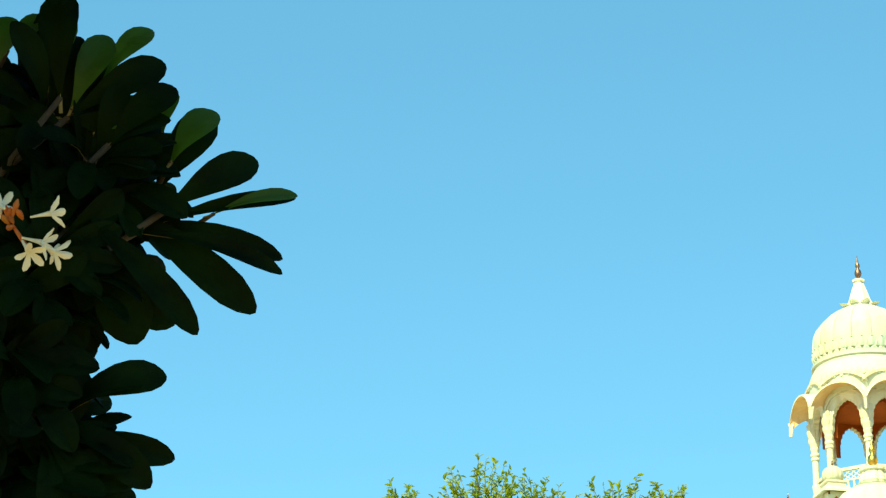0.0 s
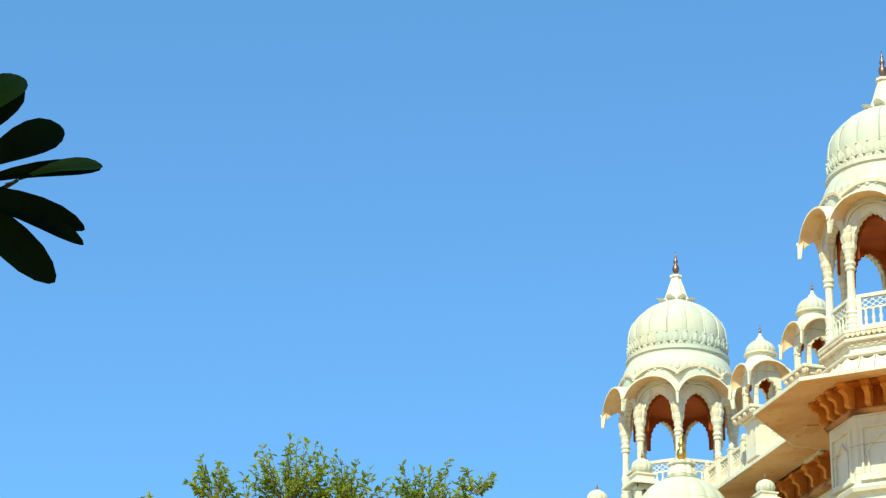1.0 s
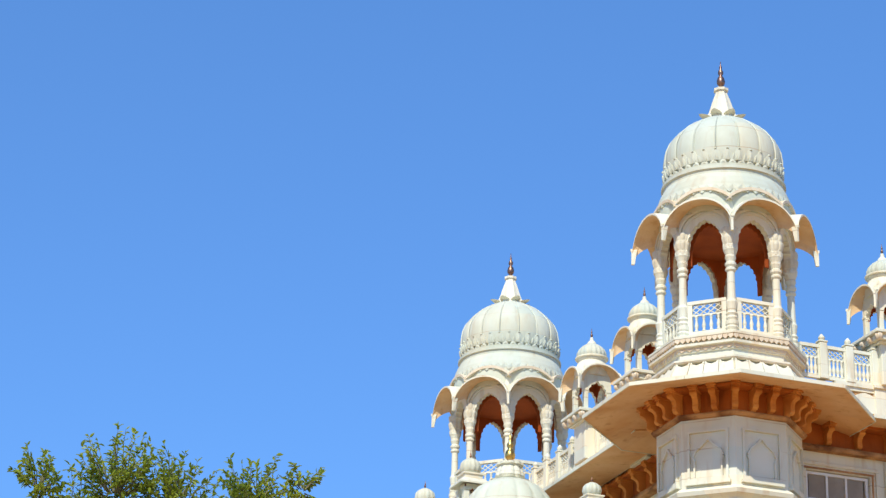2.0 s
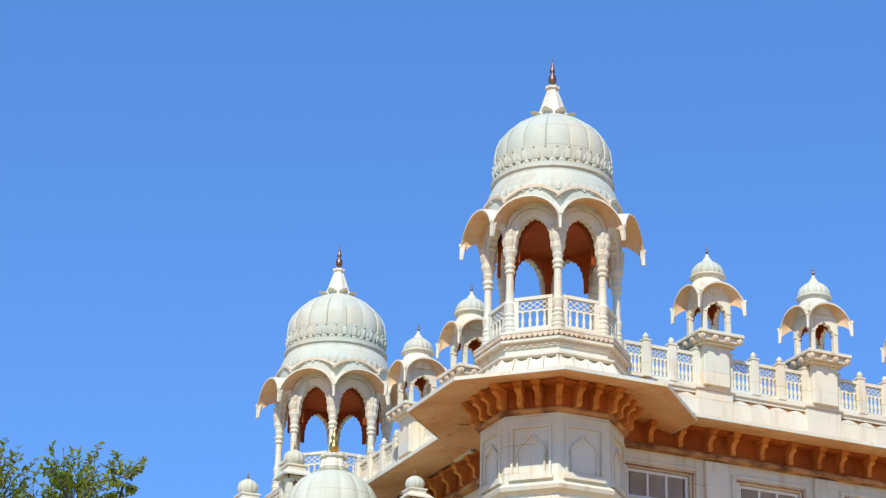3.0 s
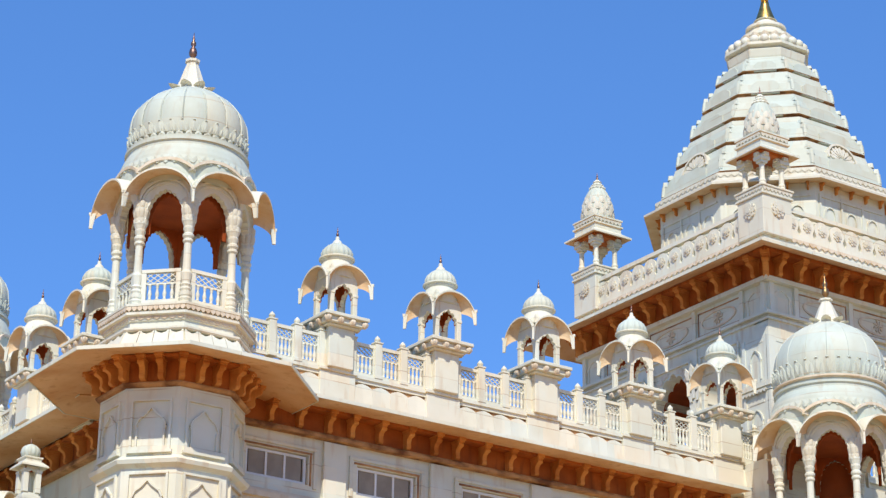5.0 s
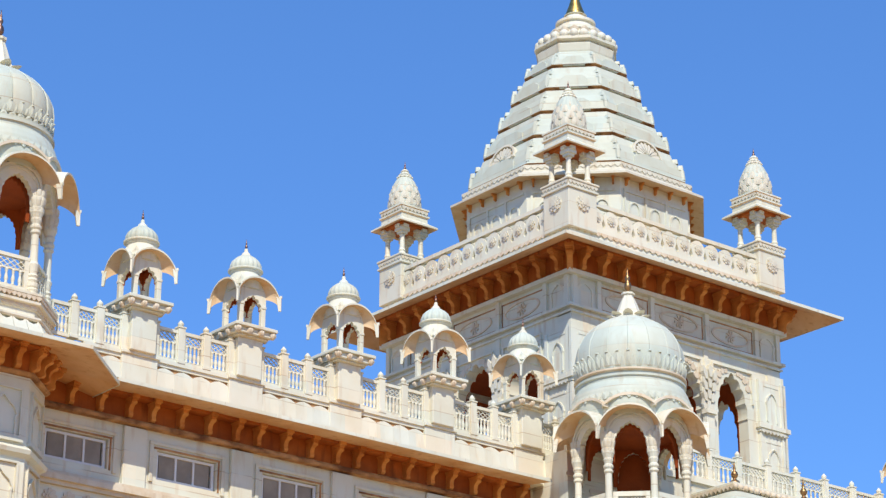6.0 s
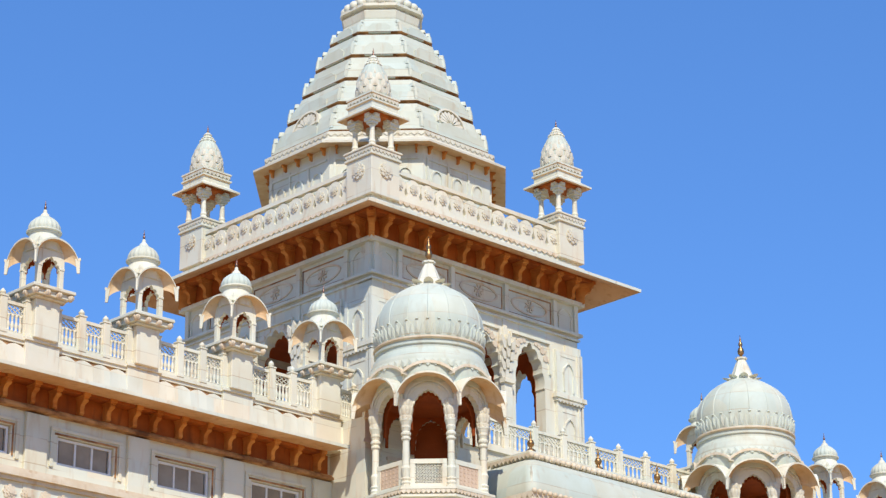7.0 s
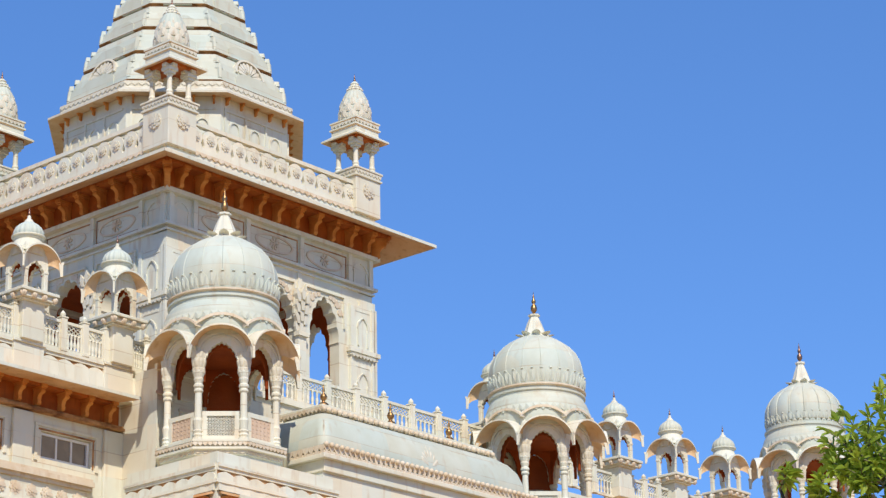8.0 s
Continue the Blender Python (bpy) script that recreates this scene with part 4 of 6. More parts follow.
# ---- corner turrets ----
def turret(x, y, label):
    top = thing("corner_turret", pose(x, y, 0), label, "turret", "corner turrets", "structure")
    R = 1.88
    bm = prism(bmesh.new(), [(R, 0), (R, 18.66), (R + 0.02, 18.68), (R + 0.16, 18.76), (R + 0.20, 18.86), (R + 0.10, 18.94), (R + 0.02, 18.98), (R, 19.0), (R, 20.85), (R, 22.6)])
    part("shaft", bm, MARBLE, top)
    bm = prism(bmesh.new(), [(R, 20.79), (R + 0.09, 20.80), (R + 0.14, 20.86), (R + 0.14, 20.90), (R + 0.06, 20.94), (R, 20.95)])
    part("cornice", bm, LINE, top, "weathered brown stone cornice")
    ap = R * math.cos(math.pi / 8)
    panel = None
    for k in range(8):
        if panel is None:
            bm = bmesh.new()
            hw = 0.54
            # raised frame, then a recessed-looking pointed niche outline
            for r in ((-hw, 19.13, hw, 19.22), (-hw, 20.42, hw, 20.48), (-hw, 19.22, -hw + 0.06, 20.42), (hw - 0.06, 19.22, hw, 20.42)):
                box(bm, r[0], -ap - 0.07, r[1], r[2], -ap + 0.01, r[3])
            for z0, h in ((19.22, 1.0), (17.35, 0.98)):
                pts = [(-0.34, z0), (-0.34, z0 + h * 0.45), (-0.38, z0 + h * 0.55), (-0.30, z0 + h * 0.72), (-0.12, z0 + h * 0.86), (0, z0 + h)]
                pts += [(-x, z) for x, z in pts[-2::-1]]
                for (xa, za), (xb, zb) in zip(pts, pts[1:]):
                    dx, dz = xb - xa, zb - za
                    d = math.hypot(dx, dz)
                    nx, nz = -dz / d * 0.045, dx / d * 0.045
                    extrude(bm, [(xa, za), (xb, zb), (xb + nx, zb + nz), (xa + nx, za + nz)], 0.08, Matrix.Translation((0, -ap - 0.065, 0)))
            box(bm, -hw - 0.05, -ap - 0.10, 19.05, hw + 0.05, -ap, 19.128)
            for r in ((-hw, 18.50, hw, 18.56), (-hw, 16.4, -hw + 0.06, 18.50), (hw - 0.06, 16.4, hw, 18.50)):
                box(bm, r[0], -ap - 0.07, r[1], r[2], -ap + 0.01, r[3])
            panel = part("niche_frame", bm, MARBLE, top)
        else:
            share(panel, turned(k))
    # eight-sided eave in two slabs a side
    r0, r1, z0, z1 = 1.9, 3.78, 21.66, 21.28
    for k in range(8):
        for s in (0, 1):
            bm = bmesh.new()
            t = math.tan(math.pi / 8)
            c = math.cos(math.pi / 8)
            v = []
            for u in ((-1, -0.003), (0.003, 1))[s]:
                v.append([bm.verts.new(turned(k) @ Vector((u * r * c * t, -r * c, z))) for r, z in ((r0, z0), (r1, z1), (r1, z1 + 0.07), (r0, z0 + 0.12))])
            for i in range(4):
                j = (i + 1) % 4
                bm.faces.new((v[0][i], v[0][j], v[1][j], v[1][i]))
            bm.faces.new(v[0])
            bm.faces.new(v[1][::-1])
            part("eave_slab", bm, EAVE, top)
            part("eave_rim", rim_strip(turned(k), ((-1, -0.003), (0.003, 1))[s], r1, z1, 0.07, 8), MARBLE, top, "white weathered rim")
        w = ap * math.tan(math.pi / 8)
        for u in (-0.34, 0.34):
            p = turned(k) @ Vector((u * w, -ap, 21.58))
            bracket(top, p.x, p.y, p.z, 45 * k, 0.78)
        p = Vector((R * math.cos(radians(22.5 + 45 * k)), R * math.sin(radians(22.5 + 45 * k)), 21.58))
        bracket(top, p.x, p.y, p.z, 22.5 + 45 * k + 90, 0.78)
    # dark ring behind the brackets: eave shade put into its colour
    part("soffit", prism(bmesh.new(), [(R + 0.015, 20.95), (R + 0.015, 21.47), (R + 0.42, 21.50), (R + 0.42, 21.56), (R + 0.015, 21.62)]), SOFFIT, top, "brown stained stone with shade in its colour, behind the brackets")
    # leaf skirt above the eave
    bm = bmesh.new()
    for k in range(8):
        rb, rt = 2.34, 2.0
        n = 4
        for i in range(n):
            ua, ub = -1 + 2 * i / n + 0.010, -1 + 2 * (i + 1) / n - 0.010
            t, c = math.tan(math.pi / 8), math.cos(math.pi / 8)
            mid = (ua + ub) / 2
            pts = [(ua, 0), (ub, 0), (ub, 1.0), (mid + (ub - mid) * 0.6, 0.88), (mid, 0.82), (mid + (ua - mid) * 0.6, 0.88), (ua, 1.0)]
            f = [bm.verts.new(turned(k) @ Vector((u * (rb + (rt - rb) * h) * c * t, -(rb + (rt - rb) * h) * c - 0.04, 21.6 + 0.70 * h))) for u, h in pts]
            b = [bm.verts.new(turned(k) @ Vector((u * (rb + (rt - rb) * h) * c * t, -(rb + (rt - rb) * h) * c + 0.12, 21.6 + 0.70 * h))) for u, h in pts]
            bm.faces.new(f)
            for q in range(len(pts)):
                w2 = (q + 1) % len(pts)
                bm.faces.new((f[w2], f[q], b[q], b[w2]))
    tagged(part("leaf_skirt", bm, MARBLE, top), kind="stuff")
    return top


for x, y in ((27.6, 53.3), (27.6, 68.7), (83.3, 52.2)):
    turret(x, y, "eight-sided marble corner turret with bracketed eave and niches")
front_dome = chhatri("ribbed", pose(27.6, 53.3, 23.25), "white marble domed pavilion with ribbed dome and balustrade")
copy_thing(front_dome, pose(27.6, 68.7, 23.25))
copy_thing(front_dome, pose(83.28, 52.2, 22.97))
lotus_dome = chhatri("lotus", pose(47.8, 50.04, 19.62), "white marble domed pavilion with lotus petal dome and screens")
copy_thing(lotus_dome, pose(62.66, 49.95, 19.76))

# ---- porch blocks under the lotus pavilions ----
for x0, x1 in ((45.2, 50.5), (60.0, 65.2)):
    masonry("porch_block", [(x0 + 0.3, 47.8, 0, x1 - 0.3, 51.6, 18.0), (x0 + 0.1, 47.6, 18.0, x1 - 0.1, 51.6, 18.1), (x0 + 0.3, 47.8, 18.1, x1 - 0.3, 51.6, 18.95)], MARBLE, "white marble porch block under a domed pavilion")
    frieze("frieze", x1 - x0 - 0.4, pose(x0 + 0.2, 47.72, 17.72), "band of leaf-shaped marble panels round the porch")
    frieze("frieze", 3.8, pose(x0 + 0.22, 51.55, 17.72, 0, 0, -90), "band of leaf-shaped marble panels round the porch")
    ev = straight_eave("eave_porch", (x0 + 0.3, 47.8), (x1 - 0.3, 47.8), (0, -0.9), 17.75, 17.45, "stained marble eave with warm bounce in its colour, over scrolled stone brackets")
    for k in range(6):
        bracket(ev, x0 + 0.5 + 0.85 * k, 47.8, 17.6, 0, 0.8)
    ev = straight_eave("eave_porch", (x0 + 0.3, 47.8), (x0 + 0.3, 51.6), (-0.9, 0), 17.75, 17.45, "stained marble eave with warm bounce in its colour, over scrolled stone brackets")
    for k in range(5):
        bracket(ev, x0 + 0.3, 48.1 + 0.85 * k, 17.6, -90, 0.8)


# ---- curved roof between the lotus pavilions ----
def curved_roof():
    top = thing("curved_roof", pose(C_X, 50.05, 0), "long convex white marble roof with beaded borders and gilded finials", "roof", kind="structure")
    hx, hy = 4.85, 1.75
    prof = [(0.02, 20.0), (0.0, 20.2), (0.06, 20.55), (0.18, 20.9), (0.40, 21.2), (0.72, 21.42), (1.0, 21.52), (1.25, 21.56)]
    bm = bmesh.new()
    rings = []
    for inset, z in prof:
        ring = []
        x, y = hx - inset, hy - inset
        for cx, cy, a0 in ((x, -y, -90), (x, y, 0), (-x, y, 90), (-x, -y, 180)):
            for q in range(5):
                a = radians(a0 + q * 22.5)
                rr = 0.3
                ring.append(bm.verts.new((cx - math.copysign(rr, cx) + rr * math.cos(a), cy - math.copysign(rr, cy) + rr * math.sin(a), z)))
        rings.append(ring)
    k = len(rings[0])
    for lo, hi in zip(rings, rings[1:]):
        for i in range(k):
            j = (i + 1) % k
            bm.faces.new((lo[i], lo[j], hi[j], hi[i]))
    bm.faces.new(rings[-1])
    bm.faces.new(rings[0][::-1])
    part("shell", bm, DOME_MARBLE, top, smooth=True)
    part("ridge_slab", boxes((-3.95, -0.80, 21.50, 3.95, 0.9, 21.60), (-4.05, -0.90, 21.60, 4.05, 1.0, 21.74), bevel=0.015), MARBLE, top)
    part("lower_moulding", boxes((-5.0, -1.9, 19.80, 5.0, 1.6, 19.92), (-5.12, -2.02, 19.66, 5.12, 1.6, 19.80), (-4.95, -1.85, 19.3, 4.95, 1.6, 19.66), bevel=0.015), MARBLE, top)
    for name, hx2, hy2, z, drop, step in (("leaf_border", 4.07, 0.92, 21.66, 0.16, 0.17), ("leaf_border", 5.02, 1.92, 20.10, 0.26, 0.22), ("leaf_border", 5.1, 2.0, 19.86, 0.12, 0.16)):
        bm = bmesh.new()
        dented(bm, 2 * hx2, drop, round(2 * hx2 / step), 0.07, Matrix.Translation((-hx2, -hy2, z)), 0.45)
        dented(bm, hy2 + 1.0, drop, round((hy2 + 1.0) / step), 0.07, Matrix.Translation((-hx2, 1.0, z)) @ Matrix.Rotation(radians(-90), 4, "Z"), 0.45)
        tagged(part(name, bm, CARVED, top), kind="stuff")
    bead = None
    for k in range(80):
        m = pose(-4.95 + 0.225 * k, -1.94, 20.10) if k < 45 else pose(-4.0 + 0.235 * (k - 45), -0.93, 21.58)
        if bead is None:
            bm = bmesh.new()
            bmesh.ops.create_uvsphere(bm, u_segments=8, v_segments=5, radius=0.088)
            bead = part("bead", bm, CARVED, top, m=m, smooth=True)
        else:
            share(bead, m)
    # fanned lotus ornaments on the shell
    for x, y, t in ((-4.76, -1.66, -45), (0, -1.72, 0)):
        bm = bmesh.new()
        for q in range(7):
            a = radians(-60 + 20 * q)
            d = Vector((math.sin(a), 0, math.cos(a)))
            s = Vector((d.z, 0, -d.x))
            pts = [d * 0.12 - s * 0.03, d * 0.42 - s * 0.11, d * 0.62, d * 0.42 + s * 0.11, d * 0.12 + s * 0.03]
            bend = 0.62 if t else 0.0
            f = [bm.verts.new(p + Vector((0, -0.03 + 0.42 * p.z + bend * abs(p.x), 0))) for p in pts]
            mid = bm.verts.new(d * 0.4 + Vector((0, -0.08 + 0.42 * 0.4 * d.z + bend * abs(0.4 * d.x), 0)))
            for i in range(5):
                bm.faces.new((f[i], f[(i + 1) % 5], mid))
        part("lotus_ornament", bm, PALE_CARVED, top, m=pose(x, y, 20.30, 0, 0, t) @ Matrix.Diagonal((0.95, 1.55 if t else 1.05, 1.25, 1)))
    for x in (-2.95, 0.15, 3.0):
        bm = lathe(bmesh.new(), [(0.10, 21.72), (0.06, 21.80), (0.07, 21.84), (0.15, 21.92), (0.19, 22.03), (0.15, 22.14), (0.06, 22.20), (0.05, 22.24), (0.10, 22.30), (0.12, 22.37), (0.09, 22.44), (0.03, 22.50), (0.05, 22.56), (0.02, 22.70), (0.005, 22.80)], 16)
        part("finial", bm, BRASS, top, "gilded metal finial", m=pose(x, 0.1, 0), smooth=True)
    return top


curved_roof()
masonry("porch_middle", [(50.3, 48.3, 0, 60.1, 51.6, 19.3)], MARBLE, "white marble entrance block between the domed pavilions")


# ---- the great tower ----
TX, TY = 55.2, 60.3
H = 4.95


def tower():
    top = thing("great_tower", pose(TX, TY, 0), "square white marble tower with lobed arches and carved panels", "tower", kind="structure")
    arches = (-2.5, 0.0, 2.5)
    for k in range(4):
        q = turned(k, 4)
        # each arched bay, then the wall beside and above
        for x in arches:
            bm = bmesh.new()
            arch_panel(bm, 1.25, 22.4, 28.75, cusped(0.74 if x else 1.19, 26.60, 1.50, 7 if x else 9, 90, 0.09, 0.06), 0.45, q @ Matrix.Translation((x, -H + 0.225, 0)))
            part("arched_bay", bm, MARBLE, top)
        bm = bmesh.new()
        for x0, x1 in ((-H, -3.77), (3.77, H - 0.7)):
            p = [q @ Vector(c) for c in ((x0 - 0.02 * (x0 > -H), -H - 0.003, 0), (x1 + 0.02, -H + 0.7, 0))]
            xa, xb = sorted((p[0].x, p[1].x))
            ya, yb = sorted((p[0].y, p[1].y))
            box(bm, xa, ya, 22.4, xb, yb, 28.75)
        p = [q @ Vector(c) for c in ((-H, -H - 0.006, 0), (H - 0.7, -H + 0.7, 0))]
        xa, xb = sorted((p[0].x, p[1].x))
        ya, yb = sorted((p[0].y, p[1].y))
        box(bm, xa, ya, 28.72, xb, yb, 31.3)
        part("wall", bm, MARBLE, top)
        # an inner skin whose colour holds the tower's interior shade
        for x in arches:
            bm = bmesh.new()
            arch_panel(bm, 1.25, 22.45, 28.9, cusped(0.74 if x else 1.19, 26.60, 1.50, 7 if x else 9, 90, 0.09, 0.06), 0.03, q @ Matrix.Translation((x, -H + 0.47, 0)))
            part("inner_wall", bm, INNER, top, "red-brown shade-coloured inner face of the tower")
        # carved relief on the face
        bm = bmesh.new()

        def bar(x0, z0, x1, z1, d=0.06):
            d = d * 1.6
            x0, x1 = (x0 - d if x0 <= -H else x0), x1
            a, b = q @ Vector((x0, -H - d, 0)), q @ Vector((x1, -H + 0.02, 0))
            box(bm, min(a.x, b.x), min(a.y, b.y), z0, max(a.x, b.x), max(a.y, b.y), z1)

        bar(-H, 30.05, H, 30.2, 0.14)
        bar(-H, 28.92, H, 29.02, 0.10)
        bar(-H, 28.75, H, 28.82, 0.05)
        for x in (-H + 0.12, -3.75, -1.3, 1.3, 3.75, H - 0.12):
            bar(x - 0.09, 28.97, x + 0.09, 30.1, 0.07)
        # corner piers with stepped heads and pointed blind arches
        def blind_arch(c, z0, half, rise, out):
            pts = [(half, z0), (half, z0 + rise * 0.55), (half * 1.12, z0 + rise * 0.62), (half * 0.95, z0 + rise * 0.78), (half * 0.5, z0 + rise * 0.92), (0, z0 + rise)]
            pts += [(-px, pz) for px, pz in pts[-2::-1]]
            bm = bmesh.new()
            for (px, pz), (rx, rz) in zip(pts, pts[1:]):
                extrude(bm, [(c + px, pz), (c + rx, rz), (c + rx * 0.80, rz - 0.035), (c + px * 0.80, pz - 0.035)], 0.07, q @ Matrix.Translation((0, -H - out - 0.05, 0)))
            part("blind_arch", bm, MARBLE, top)

        bar(-H, 22.4, -3.72, 28.22, 0.05)
        bar(-H, 28.22, -4.25, 28.46, 0.05)
        bar(-H, 26.3, -3.66, 26.42, 0.09)
        bar(-H, 26.42, -3.60, 26.58, 0.13)
        bar(3.72, 22.4, H - 0.03, 28.22, 0.05)
        bar(4.25, 28.22, H - 0.03, 28.46, 0.05)
        bar(3.66, 26.3, H - 0.03, 26.42, 0.09)
        bar(3.60, 26.42, H - 0.03, 26.58, 0.13)
        for s in (-1, 1):
            for x in (s * 3.80, s * (H - 0.07)):
                bar(x - 0.07, 26.6, x + 0.07, 28.2, 0.075)
                bar(x - 0.07, 22.4, x + 0.07, 26.28, 0.075)
            for z0 in (22.9, 24.7, 26.75):
                blind_arch(s * 4.36, z0, 0.27, 1.05, 0.08)
                bar(s * 4.36 - 0.36, z0 + 1.24, s * 4.36 + 0.36, z0 + 1.30, 0.06)
            teeth = bmesh.new()
            dented(teeth, 1.22, 0.13, 7, 0.08, q @ Matrix.Translation((s * 4.32 - 0.61, -H - 0.20, 26.36)))
            tagged(part("tooth_band", teeth, PALE_CARVED, top), kind="stuff")
            blind_arch(s * 4.34, 29.05, 0.36, 0.82, 0.0)
        for s in (-2.5, 0, 2.5):
            bar(s - 1.0, 28.32, s + 1.0, 28.38, 0.05)
            for x in (s - 0.97, s + 0.97):
                bar(x - 0.03, 27.2, x + 0.03, 28.32, 0.05)
        for x in (-1.25, 1.25):
            bar(x - 0.19, 22.4, x + 0.19, 26.4, 0.10)
            bar(x - 0.25, 26.4, x + 0.25, 26.55, 0.16)
            bar(x - 0.10, 26.5, x + 0.10, 28.74, 0.03)
            # carved leaves that lean out one over the other
            leaves = bmesh.new()
            for i in range(4):
                for u in (-1, 0, 1):
                    cx, cz, w, h = x + u * (0.13 + 0.02 * i), 26.58 + 0.38 * i - 0.10 * abs(u), 0.11, 0.46
                    leaf = [(cx - w * 0.5, cz), (cx + w * 0.5, cz), (cx + w * 0.9 + u * 0.05, cz + h * 0.55), (cx + u * 0.12, cz + h), (cx - w * 0.9 + u * 0.05, cz + h * 0.55)]
                    extrude(leaves, leaf, 0.10 + 0.05 * i, q @ Matrix.Translation((0, -H - 0.10 - 0.045 * i - 0.012 * (u == 0), 0)))
            tagged(part("leaf_capital", leaves, PALE_CARVED, top), kind="stuff")
        part("pilaster_relief", bm, MARBLE, top)
        bm = bmesh.new()
        for x0, x1 in ((-3.6, -1.45), (-1.15, 1.15), (1.45, 3.6)):
            for r in ((x0, 29.88, x1, 29.92), (x0, 29.08, x1, 29.11), (x0, 29.11, x0 + 0.03, 29.88), (x1 - 0.03, 29.11, x1, 29.88)):
                a, b = q @ Vector((r[0], -H - 0.03, 0)), q @ Vector((r[2], -H, 0))
                box(bm, min(a.x, b.x), min(a.y, b.y), r[1], max(a.x, b.x), max(a.y, b.y), r[3])
        part("panel_edging", bm, LINE, top, "brown weathered panel edging")
        # rosettes, long cartouches and spandrel carving
        bm = bmesh.new()
        for x in (-2.5, 0.0, 2.5):
            for w, rows in ((0.92, 1),):
                pts = [(w * math.cos(2 * math.pi * i / 24), 29.5 + 0.32 * math.sin(2 * math.pi * i / 24)) for i in range(24)]
                for i in range(24):
                    (px, pz), (rx, rz) = pts[i], pts[(i + 1) % 24]
                    extrude(bm, [(x + px, pz), (x + rx, rz), (x + rx * 0.92, 29.5 + (rz - 29.5) * 0.80), (x + px * 0.92, 29.5 + (pz - 29.5) * 0.80)], 0.06, q @ Matrix.Translation((0, -H - 0.05, 0)))
            for dx in (0,):
                for i in range(8):
                    a, b = 2 * math.pi * i / 8, 2 * math.pi * (i + 1) / 8
                    extrude(bm, [(x + dx, 29.5), (x + dx + 0.19 * math.cos(a), 29.5 + 0.19 * math.sin(a)), (x + dx + 0.24 * math.cos((a + b) / 2), 29.5 + 0.24 * math.sin((a + b) / 2))], 0.08, q @ Matrix.Translation((0, -H - 0.06, 0)))
            # scrolls over the arch
            for s in (-1, 1):
                for r in range(4):
                    cx, cz, rr = x + s * (0.30 + 0.16 * r), 28.20 - 0.05 * r * r, 0.09 + 0.012 * r
                    extrude(bm, [(cx + rr * math.cos(2 * math.pi * i / 9), cz + rr * math.sin(2 * math.pi * i / 9)) for i in range(9)], 0.05, q @ Matrix.Translation((0, -H - 0.035, 0)))
                    extrude(bm, [(cx + s * 0.10, cz - 0.02), (cx + s * 0.22, cz + 0.06), (cx + s * 0.14, cz - 0.14)], 0.04, q @ Matrix.Translation((0, -H - 0.03, 0)))
        tagged(part("carving", bm, CARVED, top), kind="stuff")
    part("ceiling", boxes((-4.2, -4.2, 28.9, 4.2, 4.2, 29.2)), INNER, top, "red-brown shade-coloured ceiling")
    part("floor_slab", boxes((-4.2, -4.2, 22.3, 4.2, 4.2, 22.42)), TERRACE, top)
    # deep eave on brackets
    r0, r1 = 4.97, 6.6
    for k in range(4):
        n = 6
        for s in range(n):
            bm = bmesh.new()
            v = []
            for u in (-1 + 2 * s / n + 0.001, -1 + 2 * (s + 1) / n - 0.001):
                v.append([bm.verts.new(turned(k, 4) @ Vector((u * r, -r, z))) for r, z in ((r0, 31.25), (r1, 30.62), (r1, 30.70), (r0, 31.36))])
            for i in range(4):
                j = (i + 1) % 4
                bm.faces.new((v[0][i], v[0][j], v[1][j], v[1][i]))
            bm.faces.new(v[0])
            bm.faces.new(v[1][::-1])
            part("eave_slab", bm, EAVE, top)
            part("eave_rim", rim_strip(turned(k, 4), (-1 + 2 * s / n + 0.001, -1 + 2 * (s + 1) / n - 0.001), r1 * math.sqrt(2), 30.62, 0.08, 4), MARBLE, top, "white weathered rim")
        for i in range(11):
            p = turned(k, 4) @ Vector((-4.55 + 0.91 * i, -H, 31.08))
            bracket(top, p.x, p.y, p.z - 0.14, 90 * k, 0.86)
        p = turned(k, 4) @ Vector((-H, -H, 31.08))
        bracket(top, p.x, p.y, p.z - 0.14, 90 * k - 45, 1.0)
        # dark strips below the tower eave, with its shade in their colour
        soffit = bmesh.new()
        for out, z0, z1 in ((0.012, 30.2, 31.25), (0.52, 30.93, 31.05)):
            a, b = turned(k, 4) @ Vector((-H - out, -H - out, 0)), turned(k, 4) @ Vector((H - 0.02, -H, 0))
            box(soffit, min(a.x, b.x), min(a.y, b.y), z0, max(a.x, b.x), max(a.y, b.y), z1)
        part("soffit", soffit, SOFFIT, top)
    return top


tower()


